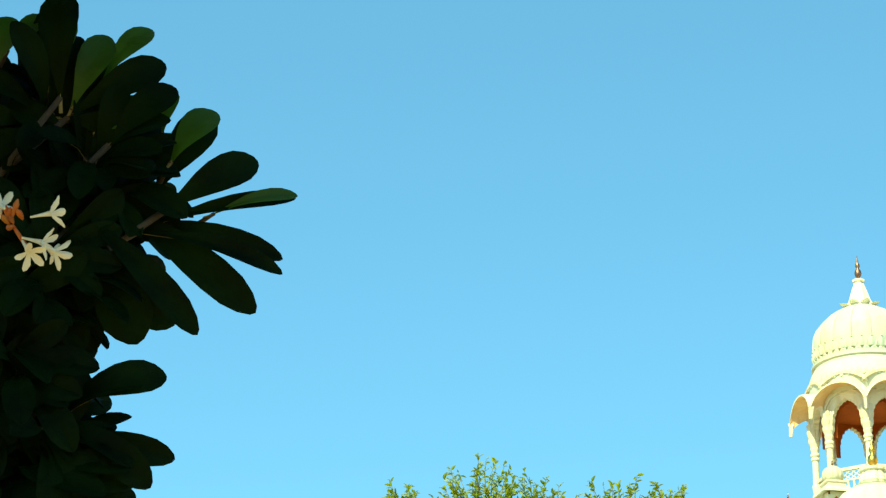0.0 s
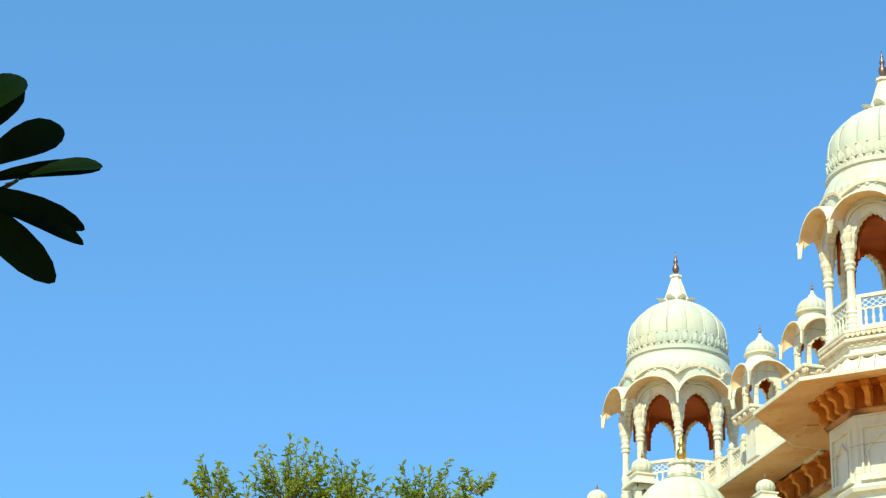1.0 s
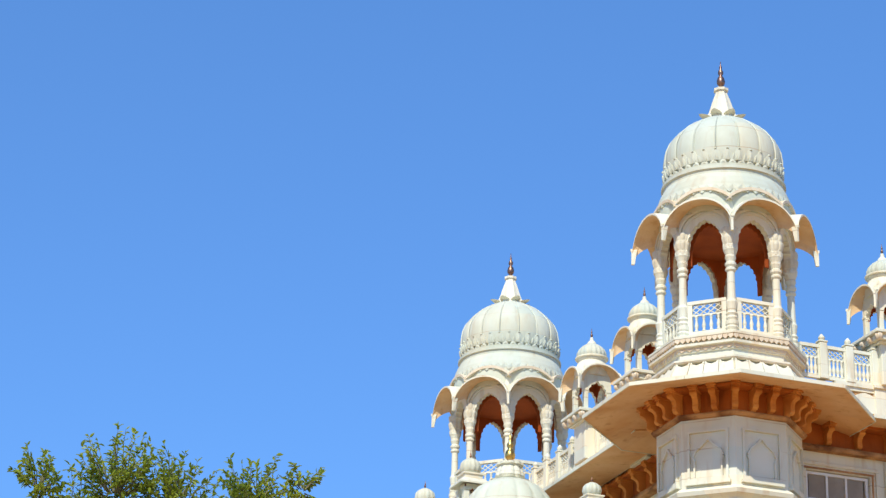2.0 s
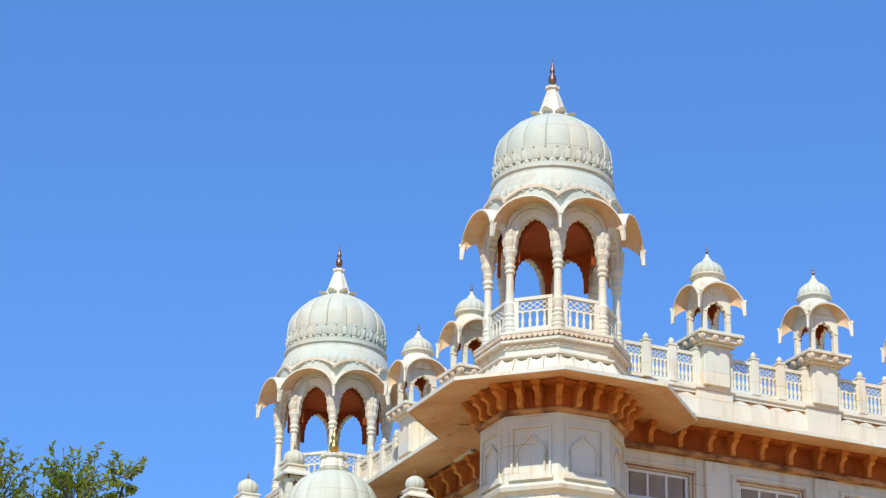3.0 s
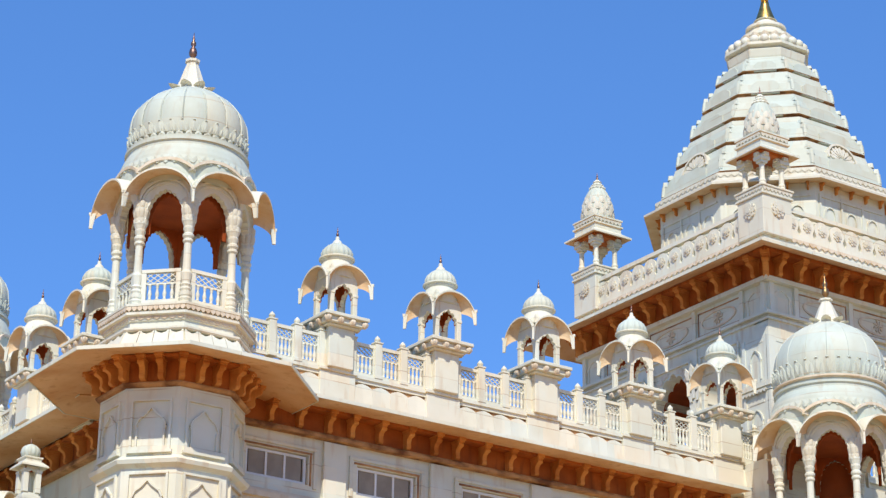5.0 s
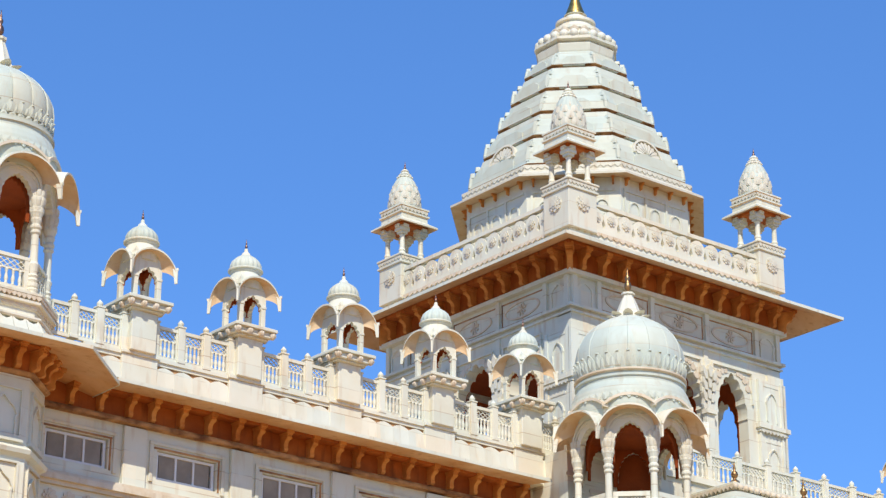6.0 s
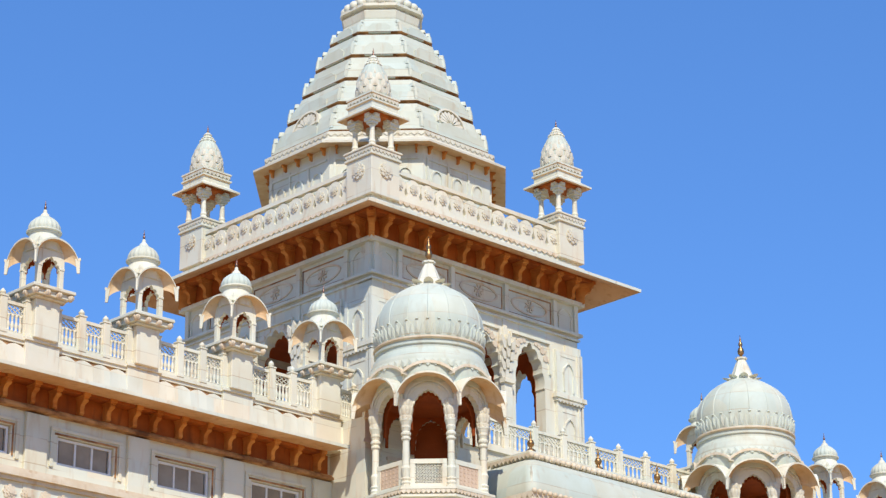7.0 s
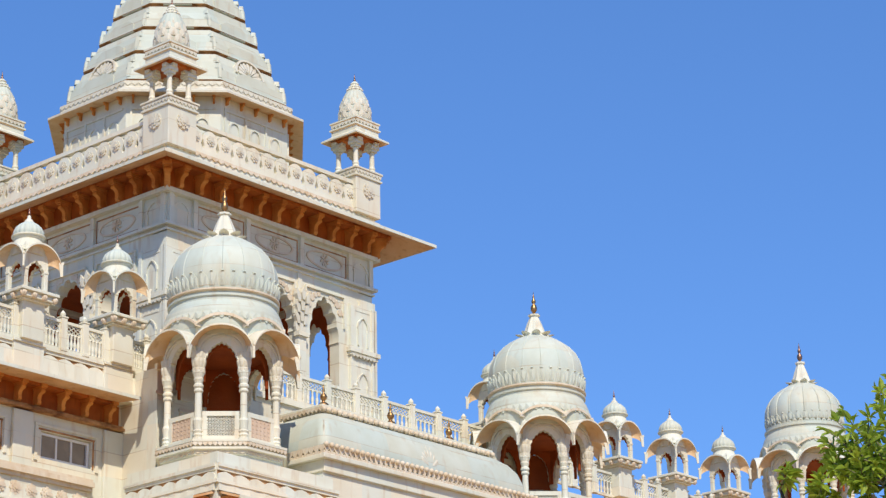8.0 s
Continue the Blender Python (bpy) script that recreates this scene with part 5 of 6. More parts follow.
def tower_parapet():
    """The rosette parapet round the tower's roof."""
    P = 5.05
    top = thing("tower_parapet", pose(TX, TY, 31.35), "marble parapet with rosettes in a pierced scalloped row", "parapet", kind="structure")
    part("roof_slab", boxes((-5.2, -5.2, -0.1, 5.2, 5.2, 0.18), bevel=0.02), MARBLE, top)
    rose, scallop = None, None
    for k in range(4):
        q = turned(k, 4)
        a, b = q @ Vector((-P, -P, 0)), q @ Vector((P - 0.2, -P + 0.2, 0))
        x0, x1, y0, y1 = min(a.x, b.x), max(a.x, b.x), min(a.y, b.y), max(a.y, b.y)
        part("base_rail", boxes((x0, y0, 0.18, x1, y1, 0.60)), MARBLE, top)
        part("top_rail", boxes((x0, y0, 1.42, x1, y1, 1.56)), MARBLE, top)
        bm = bmesh.new()
        dented(bm, 2 * P, 0.15, 36, 0.04, q @ Matrix.Translation((-P, -P - 0.05, 0.46)))
        tagged(part("tooth_band", bm, CARVED, top), kind="stuff")
        for i in range(12):
            m = q @ pose(-3.80 + 0.69 * i, -P + 0.1, 1.01) @ Matrix.Diagonal((1.23, 1, 1.22, 1))
            if rose is None:
                bm = bmesh.new()
                # a row of upright round-headed leaves with small drop-shaped holes between their feet
                pts = [(0.27 * math.cos(math.pi * j / 14), 0.02 + 0.29 * math.sin(math.pi * j / 14)) for j in range(15)] + [(-0.21, -0.16), (-0.235, -0.24), (-0.28, -0.26), (-0.28, -0.34), (0.28, -0.34), (0.28, -0.26), (0.235, -0.24), (0.21, -0.16)]
                extrude(bm, pts, 0.13, Matrix.Translation((0, -0.065, 0)))
                scallop = part("scallop", bm, MARBLE, top, m=m)
                bm = bmesh.new()
                flower(bm, 0.0, 0.02, 0.15, 7, 0.05, Matrix.Translation((0, -0.105, 0)))
                rose = part("rosette", bm, PALE_CARVED, top, m=m)
            else:
                share(scallop, m)
                share(rose, m)
    return top


tower_parapet()


def tower_kiosk(m):
    """A slender corner kiosk with four columns and a carved bell dome; z 0 is the foot of its pedestal."""
    top = thing("tower_kiosk", m, "slender marble kiosk with four columns and carved dome", "kiosk", "corner kiosks of the tower")
    bm = boxes((-0.64, -0.64, 0, 0.64, 0.64, 1.38), (-0.70, -0.70, 1.38, 0.70, 0.70, 1.46), (-0.66, -0.66, 1.46, 0.66, 0.66, 1.66), (-0.72, -0.72, 1.66, 0.72, 0.72, 1.74), bevel=0.015)
    part("pedestal", bm, MARBLE, top)
    bm = bmesh.new()
    for k in range(4):
        dented(bm, 1.32, 0.15, 8, 0.04, turned(k, 4) @ Matrix.Translation((-0.66, -0.69, 1.65)))
    tagged(part("tooth_band", bm, PALE_CARVED, top), kind="stuff")
    rose = None
    for k in range(4):
        if rose:
            share(rose, turned(k, 4))
            continue
        bm = bmesh.new()
        extrude(bm, [(0.29 * math.cos(2 * math.pi * j / 20), 0.92 + 0.29 * math.sin(2 * math.pi * j / 20)) for j in range(20)], 0.03, Matrix.Translation((0, -0.66, 0)))
        flower(bm, 0, 0.92, 0.28, 8, 0.05, Matrix.Translation((0, -0.70, 0)))
        rose = part("rosette", bm, PALE_CARVED, top)
    col = None
    for x, y in ((-0.43, -0.43), (0.43, -0.43), (0.43, 0.43), (-0.43, 0.43)):
        if col is None:
            bm = lathe(bmesh.new(), [(0.15, 0), (0.15, 0.06), (0.11, 0.14), (0.13, 0.2), (0.095, 0.28), (0.085, 0.75), (0.12, 0.80), (0.09, 0.84)], 10)
            box(bm, -0.14, -0.14, 0.84, 0.14, 0.14, 0.94)
            box(bm, -0.20, -0.20, 0.94, 0.20, 0.20, 1.06)
            box(bm, -0.27, -0.10, 1.06, 0.27, 0.10, 1.18)
            box(bm, -0.10, -0.27, 1.06, 0.10, 0.27, 1.18)
            col = part("column", bm, MARBLE, top, m=pose(x, y, 1.74))
        else:
            share(col, pose(x, y, 1.74))
    part("ceiling", boxes((-0.62, -0.62, 2.90, 0.62, 0.62, 3.02)), SOFFIT, top)
    bm = prism(bmesh.new(), [(0.88, 3.02), (1.25, 2.94), (1.25, 3.0), (0.92, 3.16), (0.86, 3.20), (0.86, 3.36), (0.94, 3.40), (0.94, 3.46), (0.84, 3.48), (0.84, 3.62), (0.93, 3.66), (0.93, 3.72), (0.7, 3.74)], 4, 45)
    shade_below(part("eave", bm, MARBLE, top), VAULT)
    bm = bmesh.new()
    for k in range(4):
        dented(bm, 1.2, 0.14, 7, 0.04, turned(k, 4) @ Matrix.Translation((-0.6, -0.65, 3.62)))
    tagged(part("tooth_band", bm, PALE_CARVED, top), kind="stuff")
    bm = lathe(bmesh.new(), [(0.56, 3.72), (0.60, 3.78), (0.575, 3.9), (0.585, 4.1), (0.55, 4.40), (0.47, 4.68), (0.36, 4.90), (0.26, 5.03), (0.18, 5.10)], 96, 16, 0.035)
    part("dome", bm, DOME_MARBLE, top, smooth=True)
    # overlapping rows of carved leaves
    bm = bmesh.new()
    for row, (r, z0, z1, w, lean) in enumerate(((0.572, 3.80, 4.10, 0.32, 0.01), (0.575, 4.04, 4.36, 0.30, -0.03), (0.545, 4.30, 4.60, 0.27, -0.08), (0.475, 4.54, 4.80, 0.22, -0.11))):
        petals(bm, 10, r, z0, z1, w, 0.036, lean, math.pi / 10 * row)
        petals(bm, 10, r + 0.02, z0, z0 + 0.6 * (z1 - z0), w * 0.45, 0.028, lean * 0.6, math.pi / 10 * row)
    tagged(part("leaf_carving", bm, PALE_CARVED, top), kind="stuff")
    bm = lathe(bmesh.new(), [(0.27, 4.98), (0.32, 5.04), (0.30, 5.09), (0.22, 5.12), (0.25, 5.17), (0.14, 5.26), (0.17, 5.31), (0.06, 5.42)], 28, 14, 0.12)
    part("dome_crown", bm, MARBLE, top)
    bm = bmesh.new()
    finial(bm, 5.36, 5.72, 0.05)
    part("finial", bm, COPPER, top, "dark metal finial", smooth=True)
    return top


K = 4.56
kiosk_ob = tower_kiosk(pose(TX - K, TY - K, 31.7))
for sx, sy in ((1, -1), (1, 1), (-1, 1)):
    copy_thing(kiosk_ob, pose(TX + sx * K, TY + sy * K, 31.7))


# ---- stepped spire on the tower ----
def spire():
    top = thing("stepped_spire", pose(TX, TY, 0), "eight-sided stepped white marble spire with carved fans", "spire", kind="structure")
    part("base_wall", prism(bmesh.new(), [(4.3, 31.5), (4.3, 35.0)]), MARBLE, top)
    niche = None
    ap = 4.3 * math.cos(math.pi / 8)
    for k in range(8):
        for x in (-1.0, 0, 1.0):
            m = turned(k) @ pose(x, -ap, 0)
            if niche is None:
                bm = bmesh.new()
                pts = [(0.27, 33.2)] + [(0.27 * math.cos(math.pi * i / 10), 33.72 + 0.27 * math.sin(math.pi * i / 10)) for i in range(11)] + [(-0.27, 33.2)]
                for (px, pz), (rx, rz) in zip(pts, pts[1:]):
                    extrude(bm, [(px, pz), (rx, rz), (rx * 0.78, rz - 0.05), (px * 0.78, pz - 0.05)], 0.06, Matrix.Translation((0, -0.045, 0)))
                box(bm, -0.42, -0.05, 34.28, 0.5, 0.02, 34.36)
                box(bm, -0.5, -0.052, 33.0, -0.42, 0.02, 34.4)
                niche = part("niche_frame", bm, MARBLE, top, m=m)
            else:
                share(niche, m)
        for i in range(5):
            p = turned(k) @ Vector((-1.4 + 0.7 * i, -ap, 34.80))
            bracket(top, p.x, p.y, p.z, 45 * k, 0.34)
    bm = prism(bmesh.new(), [(4.3, 34.80), (4.92, 34.72), (4.92, 34.80), (4.5, 35.05), (4.46, 35.1), (4.46, 35.32), (4.3, 35.36)])
    shade_below(part("eave", bm, PALE_CARVED, top), VAULT)
    bm = bmesh.new()
    for k in range(8):
        w = 2 * 4.46 * math.sin(math.pi / 8)
        dented(bm, w, 0.17, 14, 0.05, turned(k) @ Matrix.Translation((-w / 2, -4.46 * math.cos(math.pi / 8) - 0.03, 35.3)))
    tagged(part("tooth_band", bm, PALE_CARVED, top), kind="stuff")
    tiers = [(4.22, 3.64, 35.36, 36.70), (3.64, 3.08, 36.70, 37.87), (3.08, 2.58, 37.87, 39.0), (2.58, 2.03, 39.0, 40.15), (2.03, 1.46, 40.15, 41.05)]
    for ra, rb, za, zb in tiers:
        h = zb - za
        # brown ring for stain and for the shade under each tier's lip
        part("groove_band", prism(bmesh.new(), [(ra - 0.16, za - 0.04), (ra - 0.15, za + 0.13)]), LINE, top, "brown groove with shade in its colour")
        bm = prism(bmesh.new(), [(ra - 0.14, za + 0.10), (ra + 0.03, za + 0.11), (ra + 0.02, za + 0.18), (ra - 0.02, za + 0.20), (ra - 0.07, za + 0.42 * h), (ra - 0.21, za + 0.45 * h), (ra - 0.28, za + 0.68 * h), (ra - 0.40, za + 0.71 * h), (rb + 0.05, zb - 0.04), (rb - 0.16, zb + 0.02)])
        shade_below(part("tier", bm, DOME_MARBLE, top), LINE)
        # corner merlons and a raised middle leaf on every side
        bm = bmesh.new()
        for k in range(8):
            t = radians(22.5 + 45 * k)
            c = Matrix.Rotation(t, 4, "Z")
            s = 0.10 + 0.015 * ra
            # a low block on the corner with two small points
            for x0, x1, z0, z1 in ((-0.22, 0.02, 0.15, 0.44), (-0.15, -0.02, 0.44, 0.59), (-0.36, -0.22, 0.66, 0.80)):
                foot = [(ra + x0, -s), (ra + x1, -0.05), (ra + x1, 0.05), (ra + x0, s)]
                lo = [bm.verts.new(c @ Vector((x - 0.02 * (z0 > 0.4), y, za + z0 * h))) for x, y in foot]
                hi = [bm.verts.new(c @ Vector((x - 0.045, y * (0.6 if z0 > 0.4 else 1), za + z1 * h))) for x, y in foot]
                bm.faces.new(hi)
                for j in range(4):
                    bm.faces.new((lo[j], lo[(j + 1) % 4], hi[(j + 1) % 4], hi[j]))
            w = ra * 0.20
            pr = (ra - 0.02) * math.cos(math.pi / 8)
            extrude(bm, [(-w, za + 0.08), (w, za + 0.08), (w, za + 0.36 * h), (w * 0.6, za + 0.5 * h), (-w * 0.6, za + 0.5 * h), (-w, za + 0.36 * h)], 0.4, turned(k) @ Matrix.Translation((0, -pr - 0.02, 0)))
        part("tier_relief", bm, DOME_MARBLE, top)
    # carved fans low on the diagonal sides
    fan = None
    for k in range(8):
        m = turned(k) @ pose(0, -3.62, 36.1, -14)
        if fan is None:
            bm = bmesh.new()
            for j in range(9):
                a = radians(-80 + 20 * j)
                d, s = (math.sin(a), math.cos(a)), (math.cos(a), -math.sin(a))
                extrude(bm, [(d[0] * 0.12, d[1] * 0.12), (d[0] * 0.5 - s[0] * 0.08, d[1] * 0.5 - s[1] * 0.08), (d[0] * 0.6, d[1] * 0.6), (d[0] * 0.5 + s[0] * 0.08, d[1] * 0.5 + s[1] * 0.08)], 0.2, Matrix.Translation((0, -0.10, 0)))
            for j in range(14):
                a, b = radians(-90 + 180 * j / 14), radians(-90 + 180 * (j + 1) / 14)
                extrude(bm, [(0.62 * math.sin(a), 0.62 * math.cos(a)), (0.62 * math.sin(b), 0.62 * math.cos(b)), (0.70 * math.sin(b), 0.70 * math.cos(b)), (0.70 * math.sin(a), 0.70 * math.cos(a))], 0.2, Matrix.Translation((0, -0.13, 0)))
            fan = part("carved_fan", bm, PALE_CARVED, top, m=m)
        else:
            share(fan, m)
    bm = prism(bmesh.new(), [(1.46, 41.00), (1.50, 41.09), (1.56, 41.34), (1.44, 41.43), (1.40, 41.48), (1.62, 41.53), (1.62, 41.64), (1.3, 41.67)])
    part("neck", bm, MARBLE, top)
    knob = None
    for k in range(24):
        a = 2 * math.pi * k / 24
        m = pose(1.40 * math.cos(a), 1.40 * math.sin(a), 41.77)
        if knob is None:
            bm = bmesh.new()
            bmesh.ops.create_uvsphere(bm, u_segments=10, v_segments=6, radius=0.185)
            knob = part("knob", bm, MARBLE, top, m=m, smooth=True)
        else:
            share(knob, m)
    bm = lathe(bmesh.new(), [(1.3, 41.69), (1.2, 41.96), (0.98, 42.08), (0.92, 42.20), (0.98, 42.26), (0.98, 42.38), (0.75, 42.46), (0.66, 42.68), (0.76, 42.72), (0.76, 42.82), (0.5, 42.94), (0.36, 43.11), (0.44, 43.15), (0.3, 43.24)], 40)
    part("crown", bm, MARBLE, top)
    bm = bmesh.new()
    petals(bm, 16, 0.92, 42.05, 42.29, 0.34, 0.06, 0.1)
    tagged(part("crown_petals", bm, CARVED, top), kind="stuff")
    bm = bmesh.new()
    lathe(bm, [(0.40, 43.12), (0.38, 43.22), (0.26, 43.55), (0.17, 43.85), (0.15, 43.98)], 24)
    finial(bm, 43.92, 45.6, 0.30)
    part("finial", bm, GILT, top, "gilded metal finial", smooth=True)
    return top


spire()

# ---- side porch below the left parapet ----
masonry("side_porch", [(22.6, 57.6, 0, 27.88, 72, 18.9), (22.5, 62.6, 18.9, 27.88, 72, 20.2)], MARBLE, "white marble side porch below the parapet")


def porch_dome(m):
    top = thing("porch_dome", m, "ribbed white marble dome with gilded finial", "dome")
    bm = lathe(bmesh.new(), [(1.26, 0, 0.2), (1.36, 0.20), (1.38, 0.40), (1.32, 0.70), (1.18, 1.0), (0.95, 1.27), (0.64, 1.47), (0.34, 1.56)], 160, 16, 0.04, power=0.5)
    part("dome", bm, DOME_MARBLE, top, smooth=True)
    bm = bmesh.new()
    petals(bm, 32, 1.30, 0.05, 0.26, 0.24, 0.022, 0.05)
    tagged(part("upright_leaves", bm, DOME_MARBLE, top), kind="stuff")
    bm = lathe(bmesh.new(), [(1.60, -0.8), (1.55, -0.3), (1.34, -0.05), (1.42, 0.0), (1.42, 0.06), (1.25, 0.1)], 40)
    lathe(bm, [(0.50, 1.48), (0.58, 1.54), (0.40, 1.60), (0.44, 1.66), (0.40, 1.80), (0.33, 1.94), (0.40, 1.98), (0.40, 2.05), (0.10, 2.08)], 40, 10, 0.1)
    part("crown", bm, MARBLE, top)
    bm = bmesh.new()
    hood(bm, 8, 1.45, 2.25, -0.7, -1.1, -0.12, -0.16, Matrix.Identity(4), 0.06)
    eave = part("curved_eave", bm, MARBLE, top)
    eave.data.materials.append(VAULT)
    for k in range(1, 8):
        share(eave, turned(k))
    part("drum", prism(bmesh.new(), [(1.52, -3.2), (1.52, -0.5)]), MARBLE, top)
    bm = bmesh.new()
    finial(bm, 2.05, 2.98, 0.15)
    part("finial", bm, GILT, top, "gilded metal finial", smooth=True)


porch_dome(pose(24.47, 60.75, 19.72))

def pillar_pavilion(m):
    """A small square marble lantern with a flat eave and a ribbed knob; z 0 is its foot."""
    top = thing("pillar_pavilion", m, "small square marble lantern with flat eave and ribbed knob", "pavilion", "small lanterns by the side porch")
    part("base", boxes((-0.36, -0.36, 0, 0.36, 0.36, 0.14), (-0.30, -0.30, 0.14, 0.30, 0.30, 0.24), bevel=0.012), MARBLE, top)
    post = None
    for x, y in ((-0.24, -0.24), (0.24, -0.24), (0.24, 0.24), (-0.24, 0.24)):
        if post is None:
            post = part("post", boxes((-0.10, -0.10, 0, 0.10, 0.10, 0.72), (-0.12, -0.12, 0.72, 0.12, 0.12, 0.82), bevel=0.01), MARBLE, top, m=pose(x, y, 0.24))
        else:
            share(post, pose(x, y, 0.24))
    for k in range(4):
        bm = bmesh.new()
        arch_panel(bm, 0.24, 0.80, 1.18, cusped(0.175, 0.82, 0.22, 5, 24, 0.14), 0.08, turned(k, 4) @ Matrix.Translation((0, -0.24, 0)))
        part("arch", bm, MARBLE, top)
    part("ceiling", boxes((-0.25, -0.25, 1.10, 0.25, 0.25, 1.16)), INNER, top)
    part("eave", prism(bmesh.new(), [(0.42, 1.22), (0.74, 1.14), (0.74, 1.19), (0.50, 1.34), (0.44, 1.36), (0.44, 1.44), (0.50, 1.47), (0.50, 1.52), (0.3, 1.56)], 4, 45), MARBLE, top)
    part("knob", lathe(bmesh.new(), [(0.26, 1.54, 0), (0.33, 1.60), (0.36, 1.72), (0.33, 1.86), (0.24, 1.95), (0.10, 2.02, 0)], 60, 12, 0.14, power=0.6), DOME_MARBLE, top, smooth=True)
    bm = bmesh.new()
    finial(bm, 2.04, 2.26, 0.04)
    part("finial", bm, COPPER, top, "dark metal finial", smooth=True)


for x, y, z in ((24.55, 64.1, 20.86), (24.5, 67.9, 20.95)):
    pillar_pavilion(pose(x, y, z) @ Matrix.Diagonal((0.92, 0.92, 1, 1)))
    masonry("porch_pedestal", [(x - 0.4, y - 0.4, 20.2, x + 0.4, y + 0.4, z)], MARBLE, "white marble pedestal under a small lantern")
pillar_pavilion(pose(24.55, 55.2, 18.22) @ Matrix.Diagonal((0.72, 0.72, 0.74, 1)))
masonry("side_pier", [(24.3, 54.95, 0, 24.8, 55.45, 18.22)], MARBLE, "white marble pier in front of the side wall")


# ---- planting ----
def limb(bm, a, b, ra, rb, segs=6, bend=0.0, rnd=None, steps=4):
    """A tapered, slightly crooked branch from a to b."""
    a, b = Vector(a), Vector(b)
    d = (b - a)
    side = d.cross(Vector((0.3, 0.2, 1))).normalized()
    up = side.cross(d).normalized()
    rings = []
    for s in range(steps + 1):
        t = s / steps
        off = (side * rnd.uniform(-1, 1) + up * rnd.uniform(-1, 1)) * bend * d.length * math.sin(math.pi * t) if rnd else Vector()
        c = a + d * t + off
        r = ra + (rb - ra) * t
        rings.append([bm.verts.new(c + side * r * math.cos(2 * math.pi * i / segs) + up * r * math.sin(2 * math.pi * i / segs)) for i in range(segs)])
    for lo, hi in zip(rings, rings[1:]):
        for i in range(segs):
            j = (i + 1) % segs
            bm.faces.new((lo[i], lo[j], hi[j], hi[i]))
    bm.faces.new(rings[-1])
    return [sum((v.co for v in r), Vector()) / segs for r in rings]


def leaf_card(verts, faces, c, d, n, length, width):
    """A small folded leaf of six corners."""
    s = d.cross(n).normalized()
    n = s.cross(d).normalized()
    k = len(verts)
    for u, w, h in ((0, 0, 0), (0.35, 0.5, 0.1), (0.7, 0.38, 0.08), (1, 0, -0.05), (0.7, -0.38, 0.08), (0.35, -0.5, 0.1), (0.5, 0, -0.02)):
        verts.append(c + d * (u * length) + s * (w * width) + n * (h * length))
    for i in range(6):
        faces.append((k + i, k + (i + 1) % 6, k + 6))


def tree(base, crowns, label, leaf_mat, leaf, seed, twigs, per_twig, trunk_r=0.22):
    """A tree with trunk, limbs to each crown centre, twigs and many leaves."""
    rnd = random.Random(seed)
    top = thing("tree", pose(*base), label, "tree")
    b = Vector(base)
    bm = bmesh.new()
    fork = Vector((0, 0, 0.45 * (sum(c[2] for c, r in crowns) / len(crowns) - base[2])))
    limb(bm, (0, 0, -0.2), fork, trunk_r, trunk_r * 0.7, 10, 0.03, rnd, 6)
    part("trunk", bm, BARK, top, smooth=True)
    bm = bmesh.new()
    tw = bmesh.new()
    verts, faces = [], []
    for c, r in crowns:
        c = Vector(c) - b
        limb(bm, fork, c - Vector((0, 0, r * 0.5)), trunk_r * 0.55 * min(1, r), 0.010 + 0.03 * r, 7, 0.05, rnd, 6)
        for k in range(int(twigs * r * r)):
            d = Vector((rnd.gauss(0, 1), rnd.gauss(0, 1), rnd.gauss(0.35, 0.8))).normalized()
            start = c + d * r * rnd.uniform(0.05, 0.35) - Vector((0, 0, r * 0.3))
            end = c + d * r * rnd.uniform(0.62, 1.12) + Vector((0, 0, r * (rnd.uniform(0.2, 0.45) if rnd.random() < 0.16 else 0)))
            line = limb(tw, start, end, 0.016, 0.004, 3, 0.08, rnd, 4)
            for q in range(per_twig):
                t = rnd.uniform(0.25, 1.02) * 3.99
                i = min(int(t), 3)
                p = line[i].lerp(line[i + 1], t - i)
                g = Vector((rnd.gauss(0, 1), rnd.gauss(0, 1), rnd.gauss(-0.1, 0.7))).normalized()
                n = Vector((rnd.gauss(0, 0.6), rnd.gauss(0, 0.6), 1)).normalized()
                s = leaf * rnd.uniform(0.6, 1.25)
                leaf_card(verts, faces, p, (g + d * 0.7).normalized(), n, s, s * 0.42)
    tagged(part("branchwork", bm, BARK, top, smooth=True), kind="stuff")
    tagged(part("twig_spray", tw, TWIG, top), kind="stuff")
    me = bpy.data.meshes.new("crown")
    me.from_pydata(verts, [], faces)
    me.materials.append(leaf_mat)
    crown = new("crown", me)
    crown.parent = top
    tagged(crown, kind="stuff")
    return top


tree((10.2, 44.8, 0), [((8.35, 45.2, 15.0), 0.62), ((9.75, 44.7, 15.05), 1.05), ((10.9, 44.6, 14.7), 0.95), ((12.5, 44.3, 14.75), 0.95), ((9.3, 45.2, 13.8), 1.4), ((11.6, 44.6, 13.4), 1.5), ((6.9, 45.6, 14.3), 0.6), ((13.3, 43.9, 15.2), 0.45)],
     "tall light tree with sparse yellow-green leaves on thin twigs", LEAF, 0.13, 5, 80, 22, 0.28)
tree((22.6, 13.1, 0), [((22.1, 12.7, 7.9), 0.75), ((21.75, 12.75, 7.75), 0.45), ((21.45, 13.25, 7.55), 0.32), ((22.5, 12.3, 8.6), 0.7), ((22.3, 12.9, 7.0), 0.9), ((21.2, 13.55, 7.75), 0.22)],
     "leafy green garden tree with glossy fresh leaves", LEAF_FRESH, 0.15, 9, 78, 20, 0.14)


